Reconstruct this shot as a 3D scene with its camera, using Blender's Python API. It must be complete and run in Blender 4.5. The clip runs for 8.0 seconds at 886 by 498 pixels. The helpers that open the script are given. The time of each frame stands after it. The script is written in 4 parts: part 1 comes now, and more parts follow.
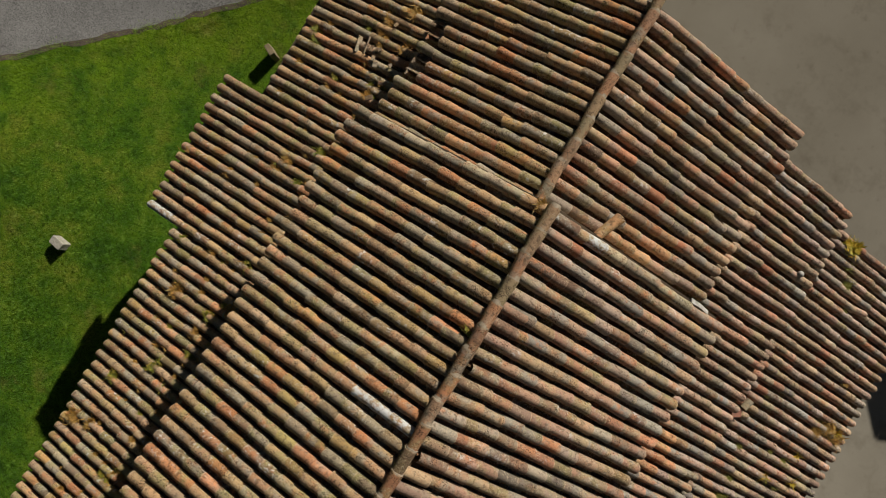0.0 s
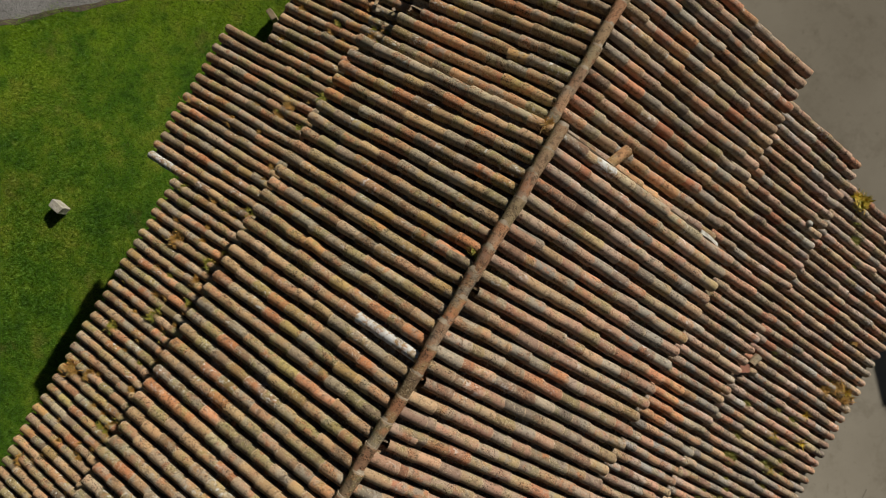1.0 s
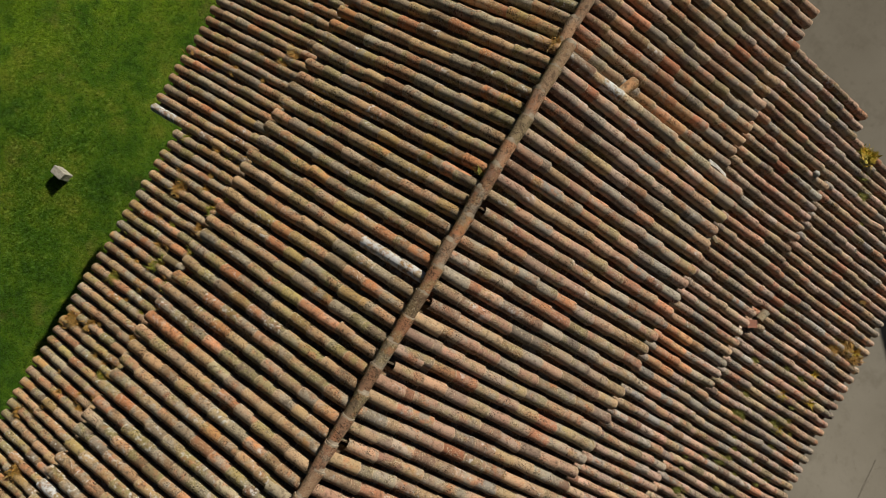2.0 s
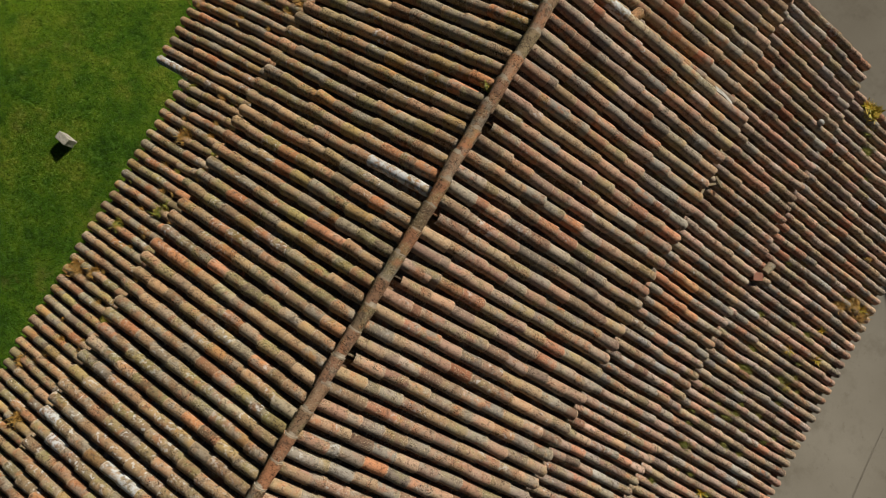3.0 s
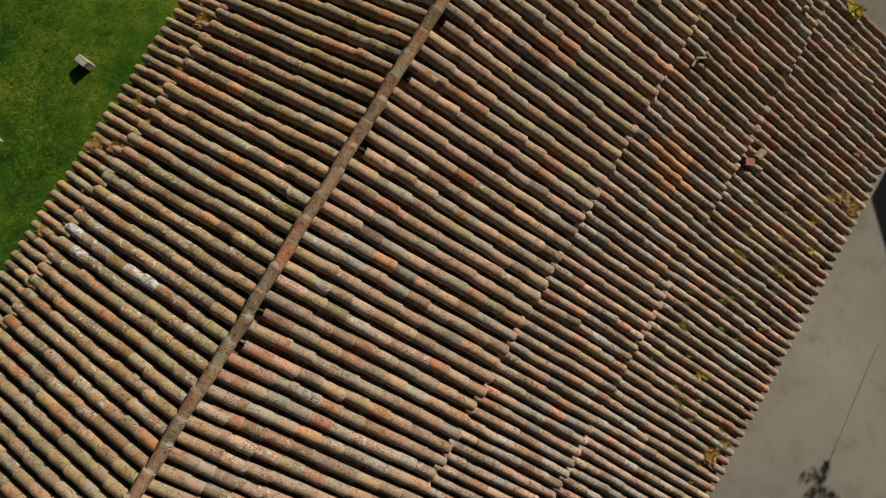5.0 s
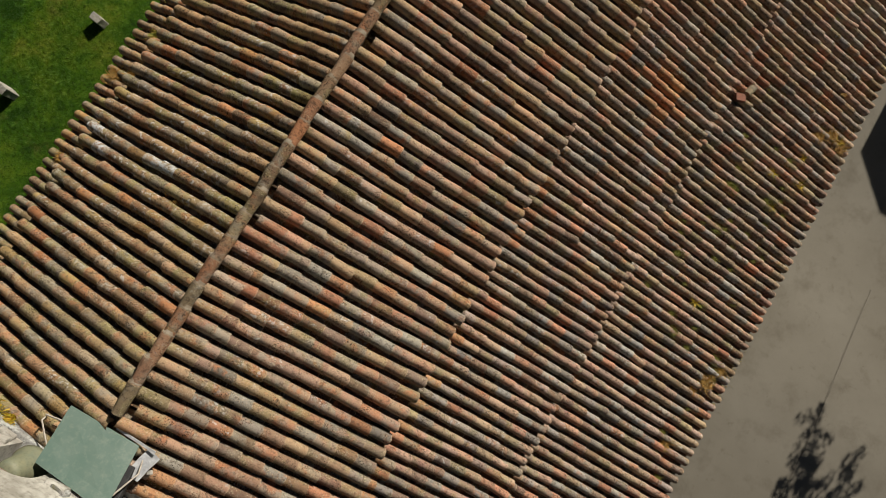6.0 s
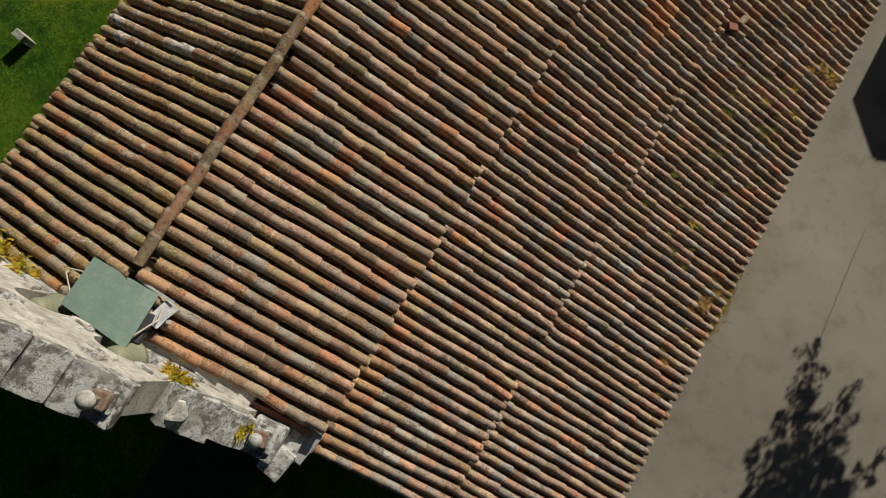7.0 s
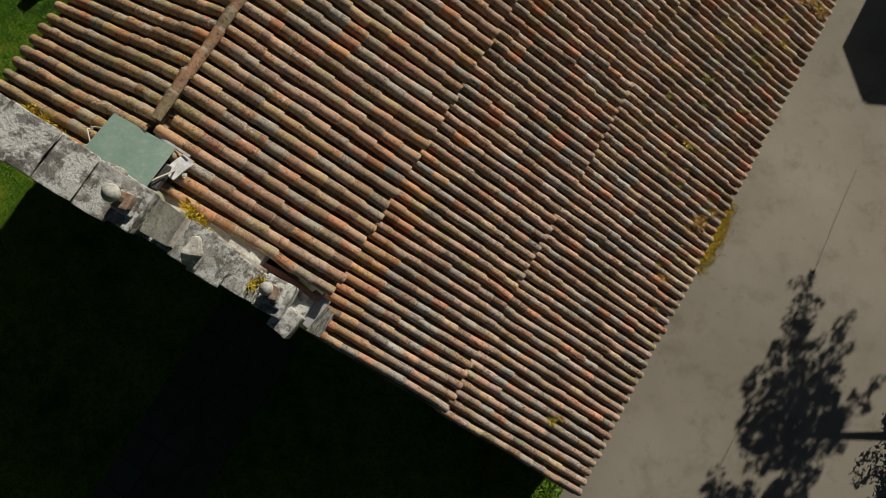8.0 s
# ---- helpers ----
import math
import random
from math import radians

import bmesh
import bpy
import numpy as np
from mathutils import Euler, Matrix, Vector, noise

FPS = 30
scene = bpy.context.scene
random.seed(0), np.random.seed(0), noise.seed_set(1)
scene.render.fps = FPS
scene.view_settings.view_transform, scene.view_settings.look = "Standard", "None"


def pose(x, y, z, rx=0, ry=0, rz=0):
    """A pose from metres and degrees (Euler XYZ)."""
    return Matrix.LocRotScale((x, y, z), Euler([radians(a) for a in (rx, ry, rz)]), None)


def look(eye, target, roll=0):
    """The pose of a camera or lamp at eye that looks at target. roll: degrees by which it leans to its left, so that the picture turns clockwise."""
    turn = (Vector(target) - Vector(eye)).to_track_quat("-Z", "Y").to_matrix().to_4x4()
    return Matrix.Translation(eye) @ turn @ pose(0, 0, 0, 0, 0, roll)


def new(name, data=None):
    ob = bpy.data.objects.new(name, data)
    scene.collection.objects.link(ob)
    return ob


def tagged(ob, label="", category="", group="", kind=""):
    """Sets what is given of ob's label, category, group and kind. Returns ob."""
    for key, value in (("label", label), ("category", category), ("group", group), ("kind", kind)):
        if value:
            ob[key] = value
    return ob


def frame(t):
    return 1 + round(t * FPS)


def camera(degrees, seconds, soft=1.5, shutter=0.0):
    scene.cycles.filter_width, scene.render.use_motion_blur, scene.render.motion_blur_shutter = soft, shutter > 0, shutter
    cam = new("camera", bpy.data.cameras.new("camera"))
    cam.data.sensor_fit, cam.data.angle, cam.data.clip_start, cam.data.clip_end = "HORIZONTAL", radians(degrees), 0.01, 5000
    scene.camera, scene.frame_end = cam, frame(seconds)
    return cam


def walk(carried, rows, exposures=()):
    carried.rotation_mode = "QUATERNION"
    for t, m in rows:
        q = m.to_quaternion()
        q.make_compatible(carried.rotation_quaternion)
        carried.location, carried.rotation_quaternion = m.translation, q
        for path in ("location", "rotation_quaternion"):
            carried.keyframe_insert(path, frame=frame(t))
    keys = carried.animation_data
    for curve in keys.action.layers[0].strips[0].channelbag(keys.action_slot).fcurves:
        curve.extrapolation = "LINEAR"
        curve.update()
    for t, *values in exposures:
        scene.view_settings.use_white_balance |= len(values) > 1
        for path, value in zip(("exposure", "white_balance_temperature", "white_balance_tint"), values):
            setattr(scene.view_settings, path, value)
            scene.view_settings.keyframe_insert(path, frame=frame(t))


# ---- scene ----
cam = camera(63.8, 8.0, 0.65)
METRES, EYE, TILT, LEAN, TURN = 13.0, 17.85, -90.0, 0.0, 30.9
ROWS = [
    (0.0, 0.0, 0.0, 0.0, 0.0, 0.0, -0.0),
    (0.5, -0.0023, 0.0069, -0.0409, 0.04, 0.31, 0.02),
    (1.0, -0.0052, 0.0135, -0.0839, 0.03, 0.7, 0.05),
    (1.5, -0.0074, 0.0191, -0.128, 0.07, 1.23, 0.08),
    (3.0, -0.0173, 0.0296, -0.2698, 0.12, 3.27, 0.14),
    (3.5, -0.0193, 0.0311, -0.322, 0.15, 3.99, 0.16),
    (4.0, -0.0205, 0.0276, -0.3785, 0.18, 4.73, 0.2),
    (4.5, -0.0213, 0.0189, -0.4389, 0.22, 5.49, 0.22),
    (6.0, -0.0286, -0.0108, -0.6516, 0.2, 8.1, 0.37),
    (6.5, -0.031, -0.0169, -0.7325, 0.27, 8.99, 0.39),
    (7.0, -0.0345, -0.0197, -0.8182, 0.3, 9.89, 0.42),
    (7.5, -0.0371, -0.0212, -0.9019, 0.33, 10.73, 0.44),
    (8.0, -0.0395, -0.0201, -0.994, 0.32, 11.63, 0.45),
]
LEVEL = 0.6
WALK = [(t, pose(0, 0, 0, LEVEL) @ pose(0, 0, EYE, TILT, LEAN, TURN) @ pose(METRES * x, METRES * y, METRES * z, 90 + pitch, roll, yaw)) for t, x, y, z, yaw, pitch, roll in ROWS]
walk(cam, WALK, exposures=[(0.0, 0.0), (8.0, -0.03)])

# ---- world and sun ----
SUN_EL, SUN_AZ = radians(31), radians(10.5)      # azimuth from +y towards +x
world = bpy.data.worlds.new("sky")
scene.world = world
world.use_nodes = True
wn = world.node_tree.nodes
sky = wn.new("ShaderNodeTexSky")
sky.sky_type = "NISHITA"
sky.sun_disc = False
sky.sun_elevation, sky.sun_rotation = SUN_EL, SUN_AZ
wn["Background"].inputs[1].default_value = 0.0155
world.node_tree.links.new(sky.outputs[0], wn["Background"].inputs[0])
sun = new("sun", bpy.data.lights.new("sun", "SUN"))
sun.data.energy, sun.data.angle, sun.data.color = 5.0, radians(0.6), (1.0, 0.92, 0.78)
to_sun = Vector((math.sin(SUN_AZ) * math.cos(SUN_EL), math.cos(SUN_AZ) * math.cos(SUN_EL), math.sin(SUN_EL)))
sun.matrix_world = look(to_sun * 60, (0, 0, 0))


# ---- materials ----
class Nodes:
    """Small helper round one material's node tree."""

    def __init__(self, name, rough=0.9, spec=0.25):
        self.mat = bpy.data.materials.new(name)
        self.mat.use_nodes = True
        self.t = self.mat.node_tree
        self.bsdf = self.t.nodes["Principled BSDF"]
        self.bsdf.inputs["Roughness"].default_value = rough
        self.bsdf.inputs["Specular IOR Level"].default_value = spec
        self.pos = self.t.nodes.new("ShaderNodeNewGeometry")

    def add(self, kind, **inputs):
        n = self.t.nodes.new(kind)
        for key, value in inputs.items():
            self.put(n.inputs[key.replace("_", " ")], value)
        return n

    def put(self, socket, value):
        if hasattr(value, "is_output"):
            self.t.links.new(value, socket)
        else:
            socket.default_value = value

    def noise(self, scale, detail=4, rough=0.6, vector=None):
        n = self.add("ShaderNodeTexNoise", Scale=scale, Detail=detail, Roughness=rough)
        self.put(n.inputs["Vector"], vector or self.pos.outputs["Position"])
        return n.outputs["Fac"]

    def ramp(self, fac, stops, mode="LINEAR"):
        n = self.t.nodes.new("ShaderNodeValToRGB")
        n.color_ramp.interpolation = mode
        e = n.color_ramp.elements
        while len(e) < len(stops):
            e.new(0.5)
        for k, (p, c) in enumerate(stops):
            e[k].position = p
            e[k].color = (*c, 1) if len(c) == 3 else c
        self.put(n.inputs["Fac"], fac)
        return n.outputs["Color"]

    def band(self, fac, lo, hi):
        n = self.add("ShaderNodeMapRange")
        self.put(n.inputs["Value"], fac)
        n.inputs["From Min"].default_value, n.inputs["From Max"].default_value = lo, hi
        return n.outputs["Result"]

    def math(self, op, a, b=0.0):
        n = self.t.nodes.new("ShaderNodeMath")
        n.operation = op
        self.put(n.inputs[0], a)
        self.put(n.inputs[1], b)
        return n.outputs[0]

    def mix(self, fac, a, b, mode="MIX"):
        n = self.t.nodes.new("ShaderNodeMix")
        n.data_type, n.blend_type = "RGBA", mode
        self.put(n.inputs["Factor"], fac)
        for sock, v in ((n.inputs[6], a), (n.inputs[7], b)):
            self.put(sock, v if hasattr(v, "is_output") else (*v, 1))
        return n.outputs[2]

    def bump(self, height, strength=0.4, distance=0.01):
        n = self.add("ShaderNodeBump", Strength=strength, Distance=distance)
        self.put(n.inputs["Height"], height)
        self.put(self.bsdf.inputs["Normal"], n.outputs["Normal"])

    def done(self, color):
        self.put(self.bsdf.inputs["Base Color"], color)
        return self.mat


def tile_material(name, stops, lichen=0.6, limed=0.0, mossy=0.45, crust=0.0):
    """Old fired clay: each piece its own tone, with soot, moss and pale lichen."""
    m = Nodes(name, 0.92, 0.12)
    info = m.t.nodes.new("ShaderNodeObjectInfo")
    piece = m.math("FRACT", m.math("ADD", info.outputs["Random"], m.pos.outputs["Random Per Island"]))

    def draw(k):
        return m.math("FRACT", m.math("MULTIPLY", piece, k))

    tone = m.ramp(piece, stops)
    tone = m.mix(1.0, tone, m.ramp(draw(37.7), [(0, (0.60, 0.58, 0.58)), (0.3, (0.9, 0.88, 0.88)), (0.7, (1.08, 1.06, 1.04)), (1, (1.38, 1.32, 1.24))]), "MULTIPLY")
    # broad soft patches inside each piece: orange wear, olive moss, grey-green film
    worn = m.math("MULTIPLY", m.band(m.noise(7.0, 4, 0.6), 0.50, 0.62), m.band(draw(23.1), 0.25, 0.9))
    tone = m.mix(m.math("MULTIPLY", worn, 0.75), tone, (0.46, 0.20, 0.10))
    moss = m.math("MULTIPLY", m.band(m.noise(5.0, 5, 0.65), 0.47, 0.60), m.band(draw(11.3), 0.3, 0.7))
    tone = m.mix(m.math("MULTIPLY", moss, mossy), tone, (0.235, 0.215, 0.085))
    film = m.math("MULTIPLY", m.band(m.noise(4.2, 5, 0.7), 0.48, 0.60), m.band(draw(53.9), 0.2, 0.8))
    tone = m.mix(m.math("MULTIPLY", film, 0.75), tone, (0.30, 0.272, 0.222))
    grime = m.band(m.noise(15, 6, 0.74), 0.52, 0.61)
    tone = m.mix(m.math("MULTIPLY", grime, 0.62 + 0.2 * crust), tone, (0.085, 0.06, 0.042))
    # the bare lower lip, chipped clean here and there
    lip = m.t.nodes.new("ShaderNodeAttribute")
    lip.attribute_name = "along"
    edge = m.math("MULTIPLY", m.band(lip.outputs["Fac"], 0.945, 0.985), m.band(m.noise(24, 4, 0.6), 0.42, 0.55))
    tone = m.mix(m.math("MULTIPLY", edge, 0.7), tone, (0.50, 0.37, 0.25))
    # black lichen: pits and rings that gather in clumps
    clump = m.math("MULTIPLY", m.band(m.noise(7.0, 5, 0.65), 0.455 - 0.06 * crust, 0.57 - 0.06 * crust), m.band(draw(71.3), 0.1, 0.65))
    dots = m.add("ShaderNodeTexVoronoi", Scale=58.0)
    m.put(dots.inputs["Vector"], m.pos.outputs["Position"])
    some = m.add("ShaderNodeSeparateColor")
    m.put(some.inputs[0], dots.outputs["Color"])
    some = m.band(some.outputs[0], 0.53, 0.63)
    dots = m.math("ADD", m.math("MULTIPLY", m.band(dots.outputs["Distance"], 0.46, 0.34), some), m.band(m.noise(36, 6, 0.8), 0.547, 0.588))
    soot = m.math("MULTIPLY", m.math("MINIMUM", dots, 1.0), clump)
    tone = m.mix(m.math("MULTIPLY", soot, 0.93), tone, (0.018, 0.013, 0.009))
    grit = m.noise(110, 3, 0.65)
    tone = m.mix(m.math("MULTIPLY", m.band(grit, 0.55, 0.63), 0.5), tone, (0.05, 0.036, 0.022))
    pale = m.math("MULTIPLY", m.band(m.noise(55, 4, 0.65), 0.56, 0.61), m.band(m.noise(5.0, 3, 0.5), 0.42, 0.55))
    tone = m.mix(m.math("MULTIPLY", pale, 0.6), tone, (0.60, 0.50, 0.35))
    # white lichen, thickest on the lawn-side slope towards the gable
    gap = m.t.nodes.new("ShaderNodeVectorMath")
    gap.operation = "DISTANCE"
    m.put(gap.inputs[0], m.pos.outputs["Position"])
    gap.inputs[1].default_value = (-0.9, -7.4, 8.1)
    field = m.math("MAXIMUM", m.math("MULTIPLY", m.band(gap.outputs["Value"], 2.6, 0.6), 0.9), m.math("MULTIPLY", m.band(m.noise(1.7, 3), 0.52, 0.62), 0.8))
    spots = m.math("MULTIPLY", m.math("MULTIPLY", m.band(m.noise(17, 5, 0.62), 0.57, 0.60), field), m.band(draw(91.7), 0.35, 0.7))
    tone = m.mix(m.math("MULTIPLY", spots, lichen), tone, (0.66, 0.67, 0.66))
    if limed:
        tone = m.mix(m.math("MULTIPLY", m.band(m.noise(12, 6, 0.75), 0.44, 0.56), limed), tone, (0.60, 0.64, 0.67))
    m.bump(m.mix(0.4, m.noise(40, 6, 0.75), grit), 0.75 + 0.25 * crust, 0.011 + 0.007 * crust)
    return m.done(tone)


CLAY = [(0.0, (0.43, 0.19, 0.11)), (0.1, (0.375, 0.24, 0.17)), (0.2, (0.265, 0.245, 0.205)), (0.32, (0.385, 0.225, 0.165)), (0.44, (0.345, 0.255, 0.165)),
        (0.54, (0.225, 0.145, 0.105)), (0.66, (0.29, 0.275, 0.245)), (0.78, (0.41, 0.25, 0.18)), (0.88, (0.315, 0.25, 0.145)), (1.0, (0.385, 0.185, 0.12))]
CRUSTED_CLAY = [(a, (c[0] * 1.17, c[1] * 1.23, c[2] * 1.34)) for a, c in CLAY]
MAT_TILE = tile_material("old_clay", CLAY)
MOSSY_CLAY = [(0.0, (0.43, 0.19, 0.09)), (0.1, (0.365, 0.245, 0.14)), (0.22, (0.275, 0.235, 0.125)), (0.34, (0.40, 0.23, 0.135)), (0.45, (0.34, 0.245, 0.135)),
              (0.56, (0.23, 0.15, 0.09)), (0.68, (0.32, 0.285, 0.21)), (0.78, (0.39, 0.245, 0.15)), (0.88, (0.30, 0.25, 0.105)), (1.0, (0.44, 0.19, 0.09))]
MAT_TILE_MOSSY = tile_material("mossy_clay", MOSSY_CLAY, 0.75, mossy=0.7, crust=0.3)
MAT_TILE_CRUST = tile_material("crusted_clay", CRUSTED_CLAY, 0.8, crust=0.9)
MAT_RIDGE = tile_material("ridge_clay", [(0, (0.36, 0.21, 0.14)), (0.3, (0.27, 0.22, 0.14)), (0.6, (0.38, 0.25, 0.165)), (0.8, (0.42, 0.20, 0.11)), (1, (0.31, 0.18, 0.12))], 0.2, crust=0.4)
# clay darker than the covers': shade of the gaps is put into its colour
MAT_CHANNEL = tile_material("darkened_channel_clay", [(0, (0.15, 0.085, 0.05)), (0.5, (0.10, 0.075, 0.045)), (1, (0.17, 0.10, 0.06))], 0.2)
MAT_LIME = tile_material("limed_clay", [(0, (0.36, 0.27, 0.19)), (0.5, (0.30, 0.25, 0.17)), (1, (0.40, 0.28, 0.20))], 0.9, 0.75)
MAT_ORANGE = tile_material("fresh_clay", [(0, (0.44, 0.195, 0.11)), (0.5, (0.43, 0.26, 0.14)), (1, (0.40, 0.17, 0.10))], 0.2)
MAT_GREY = tile_material("grey_clay", [(0, (0.36, 0.31, 0.22)), (0.5, (0.30, 0.27, 0.19)), (1, (0.40, 0.31, 0.24))], 0.5)


def plain(name, a, b, scale, rough=0.9, fine=60, bump=0.3, dist=0.01, dark=None, spec=0.2):
    m = Nodes(name, rough, spec)
    c = m.mix(m.band(m.noise(scale, 6, 0.62), 0.35, 0.65), a, b)
    c = m.mix(m.math("MULTIPLY", m.band(m.noise(fine, 4, 0.6), 0.5, 0.72), 0.5), c, dark or tuple(v * 0.45 for v in a))
    m.bump(m.noise(fine * 0.7, 6, 0.7), bump, dist)
    return m.done(c)


def lawn_tone(m):
    """Greens that change by broad patches: dark clover, worn yellow ground, lush strip by the lane."""
    mixv = m.math("ADD", m.math("MULTIPLY", m.noise(0.45, 4, 0.6), 0.5), m.math("MULTIPLY", m.noise(2.1, 5, 0.65), 0.5))
    tone = m.ramp(mixv, [(0.37, (0.040, 0.115, 0.010)), (0.45, (0.085, 0.20, 0.013)), (0.53, (0.14, 0.255, 0.016)), (0.62, (0.235, 0.30, 0.03))])
    worn = m.band(m.noise(0.8, 5, 0.7), 0.58, 0.68)
    tone = m.mix(m.math("MULTIPLY", worn, 0.55), tone, (0.24, 0.225, 0.05))
    xyz = m.add("ShaderNodeSeparateXYZ")
    m.put(xyz.inputs[0], m.pos.outputs["Position"])
    across = m.math("SUBTRACT", m.math("MULTIPLY", xyz.outputs[1], 0.7), m.math("MULTIPLY", xyz.outputs[0], 0.72))
    across = m.math("ADD", across, m.math("MULTIPLY", m.noise(0.9, 4, 0.6), 1.6))
    lush = m.math("MULTIPLY", m.band(across, 5.6, 8.0), m.band(m.noise(1.3, 5, 0.65), 0.38, 0.55))
    return m.mix(m.math("MULTIPLY", lush, 0.75), tone, (0.22, 0.37, 0.014))


m = Nodes("lawn_soil", 0.95, 0.1)
tone = m.mix(1.0, lawn_tone(m), (0.84, 0.84, 0.82), "MULTIPLY")
tone = m.mix(m.math("MULTIPLY", m.band(m.noise(11, 6, 0.75), 0.5, 0.6), 0.6), tone, (0.02, 0.05, 0.004))
tone = m.mix(m.math("MULTIPLY", m.band(m.noise(30, 5, 0.75), 0.5, 0.58), 0.7), tone, (0.012, 0.03, 0.003))
m.bump(m.noise(22, 7, 0.85), 1.0, 0.06)
MAT_GRASS = m.done(tone)


def leaf_material(name, stops, scale, clumps=0.0):
    """Leaves or blades: tone varies by patch and by blade."""
    m = Nodes(name, 0.6, 0.3)
    mixv = m.math("ADD", m.math("MULTIPLY", m.pos.outputs["Random Per Island"], 0.45 - 0.3 * clumps), m.math("MULTIPLY", m.noise(scale, 4, 0.6), 0.75 - 0.3 * clumps))
    if clumps:
        mixv = m.math("ADD", mixv, m.math("MULTIPLY", m.noise(9, 4, 0.65), 0.6 * clumps))
    return m.done(m.ramp(mixv, stops))


m = Nodes("grass_blades", 0.6, 0.25)
each = m.ramp(m.pos.outputs["Random Per Island"], [(0, (0.72, 0.74, 0.72)), (0.6, (1.04, 1.0, 1.0)), (1, (1.36, 1.24, 1.5))])
MAT_BLADE = m.done(m.mix(1.0, lawn_tone(m), each, "MULTIPLY"))
MAT_WEED = leaf_material("weed_leaves", [(0.25, (0.10, 0.15, 0.02)), (0.5, (0.20, 0.22, 0.03)), (0.75, (0.36, 0.27, 0.04)), (0.95, (0.34, 0.16, 0.04))], 6)
MAT_MOSSPLANT = leaf_material("moss_plant", [(0.25, (0.10, 0.12, 0.02)), (0.5, (0.19, 0.20, 0.035)), (0.75, (0.29, 0.27, 0.06)), (0.95, (0.30, 0.22, 0.07))], 14)
MAT_DRYWEED = leaf_material("dry_weed", [(0.25, (0.16, 0.13, 0.04)), (0.5, (0.34, 0.20, 0.05)), (0.75, (0.44, 0.24, 0.05)), (0.95, (0.36, 0.13, 0.04))], 6)
MAT_FERN = leaf_material("fern_leaves", [(0.25, (0.20, 0.20, 0.02)), (0.5, (0.42, 0.34, 0.025)), (0.75, (0.52, 0.34, 0.03)), (0.95, (0.46, 0.20, 0.03))], 6)
MAT_LEAF = leaf_material("tree_leaves", [(0.25, (0.03, 0.055, 0.01)), (0.55, (0.06, 0.09, 0.015)), (0.9, (0.12, 0.13, 0.03))], 1.5)
MAT_BARK = plain("bark", (0.12, 0.09, 0.065), (0.08, 0.06, 0.045), 5, 0.95, 40, 0.8, 0.02)
m = Nodes("road_asphalt", 0.92, 0.2)
tone = m.mix(m.band(m.noise(0.9, 5, 0.6), 0.35, 0.65), (0.155, 0.154, 0.155), (0.215, 0.214, 0.214))
tone = m.mix(m.math("MULTIPLY", m.band(m.noise(20, 5, 0.7), 0.48, 0.58), 0.6), tone, (0.30, 0.30, 0.305))
tone = m.mix(m.math("MULTIPLY", m.band(m.noise(32, 4, 0.7), 0.5, 0.60), 0.75), tone, (0.055, 0.053, 0.052))
m.bump(m.noise(24, 6, 0.8), 1.0, 0.04)
MAT_ROAD = m.done(tone)
m = Nodes("dusty_pavement", 0.95, 0.15)
tone = m.mix(m.band(m.noise(0.35, 5, 0.6), 0.35, 0.65), (0.190, 0.174, 0.144), (0.228, 0.211, 0.178))
tone = m.mix(m.math("MULTIPLY", m.band(m.noise(1.1, 6, 0.7), 0.52, 0.7), 0.45), tone, (0.105, 0.09, 0.068))
tone = m.mix(m.math("MULTIPLY", m.band(m.noise(4.0, 6, 0.7), 0.6, 0.7), 0.35), tone, (0.10, 0.085, 0.062))
tone = m.mix(m.math("MULTIPLY", m.band(m.noise(45, 4, 0.6), 0.55, 0.75), 0.35), tone, (0.10, 0.092, 0.075))
xyz = m.add("ShaderNodeSeparateXYZ")
m.put(xyz.inputs[0], m.pos.outputs["Position"])
damp = m.math("ADD", xyz.outputs[0], m.math("MULTIPLY", m.noise(0.8, 5, 0.65), 2.4))
tone = m.mix(m.math("MULTIPLY", m.band(damp, 12.3, 10.4), 0.30), tone, (0.085, 0.074, 0.055))
m.bump(m.noise(50, 5, 0.7), 0.12, 0.004)
MAT_PAVE = m.done(tone)
m = Nodes("granite", 0.93, 0.2)
tone = m.mix(m.band(m.noise(1.4, 6, 0.65), 0.38, 0.60), (0.44, 0.435, 0.42), (0.215, 0.205, 0.195))
tone = m.mix(m.math("MULTIPLY", m.band(m.noise(2.6, 7, 0.75), 0.49, 0.57), 0.85), tone, (0.105, 0.10, 0.088))
tone = m.mix(m.math("MULTIPLY", m.band(m.noise(5, 7, 0.75), 0.48, 0.55), 0.9), tone, (0.64, 0.65, 0.64))
tone = m.mix(m.math("MULTIPLY", m.band(m.noise(17, 6, 0.7), 0.56, 0.64), 0.6), tone, (0.08, 0.075, 0.065))
tone = m.mix(m.math("MULTIPLY", m.band(m.noise(50, 4, 0.65), 0.56, 0.68), 0.5), tone, (0.09, 0.085, 0.075))
tone = m.mix(m.math("MULTIPLY", m.band(m.noise(2.3, 5, 0.7), 0.60, 0.7), 0.5), tone, (0.24, 0.225, 0.10))
m.bump(m.noise(18, 7, 0.8), 1.0, 0.03)
MAT_STONE = m.done(tone)
MAT_WALL = plain("lime_render", (0.55, 0.52, 0.46), (0.42, 0.40, 0.35), 1.2, 0.95, 20, 0.3, 0.01)
MAT_LIMED = plain("limed_rubble", (0.62, 0.60, 0.56), (0.34, 0.32, 0.285), 3.0, 0.93, 16, 1.0, 0.03, (0.11, 0.095, 0.07))
MAT_LICHEN = plain("lichen", (0.50, 0.50, 0.48), (0.27, 0.265, 0.24), 14, 0.95, 40, 0.5, 0.01, (0.25, 0.24, 0.2))
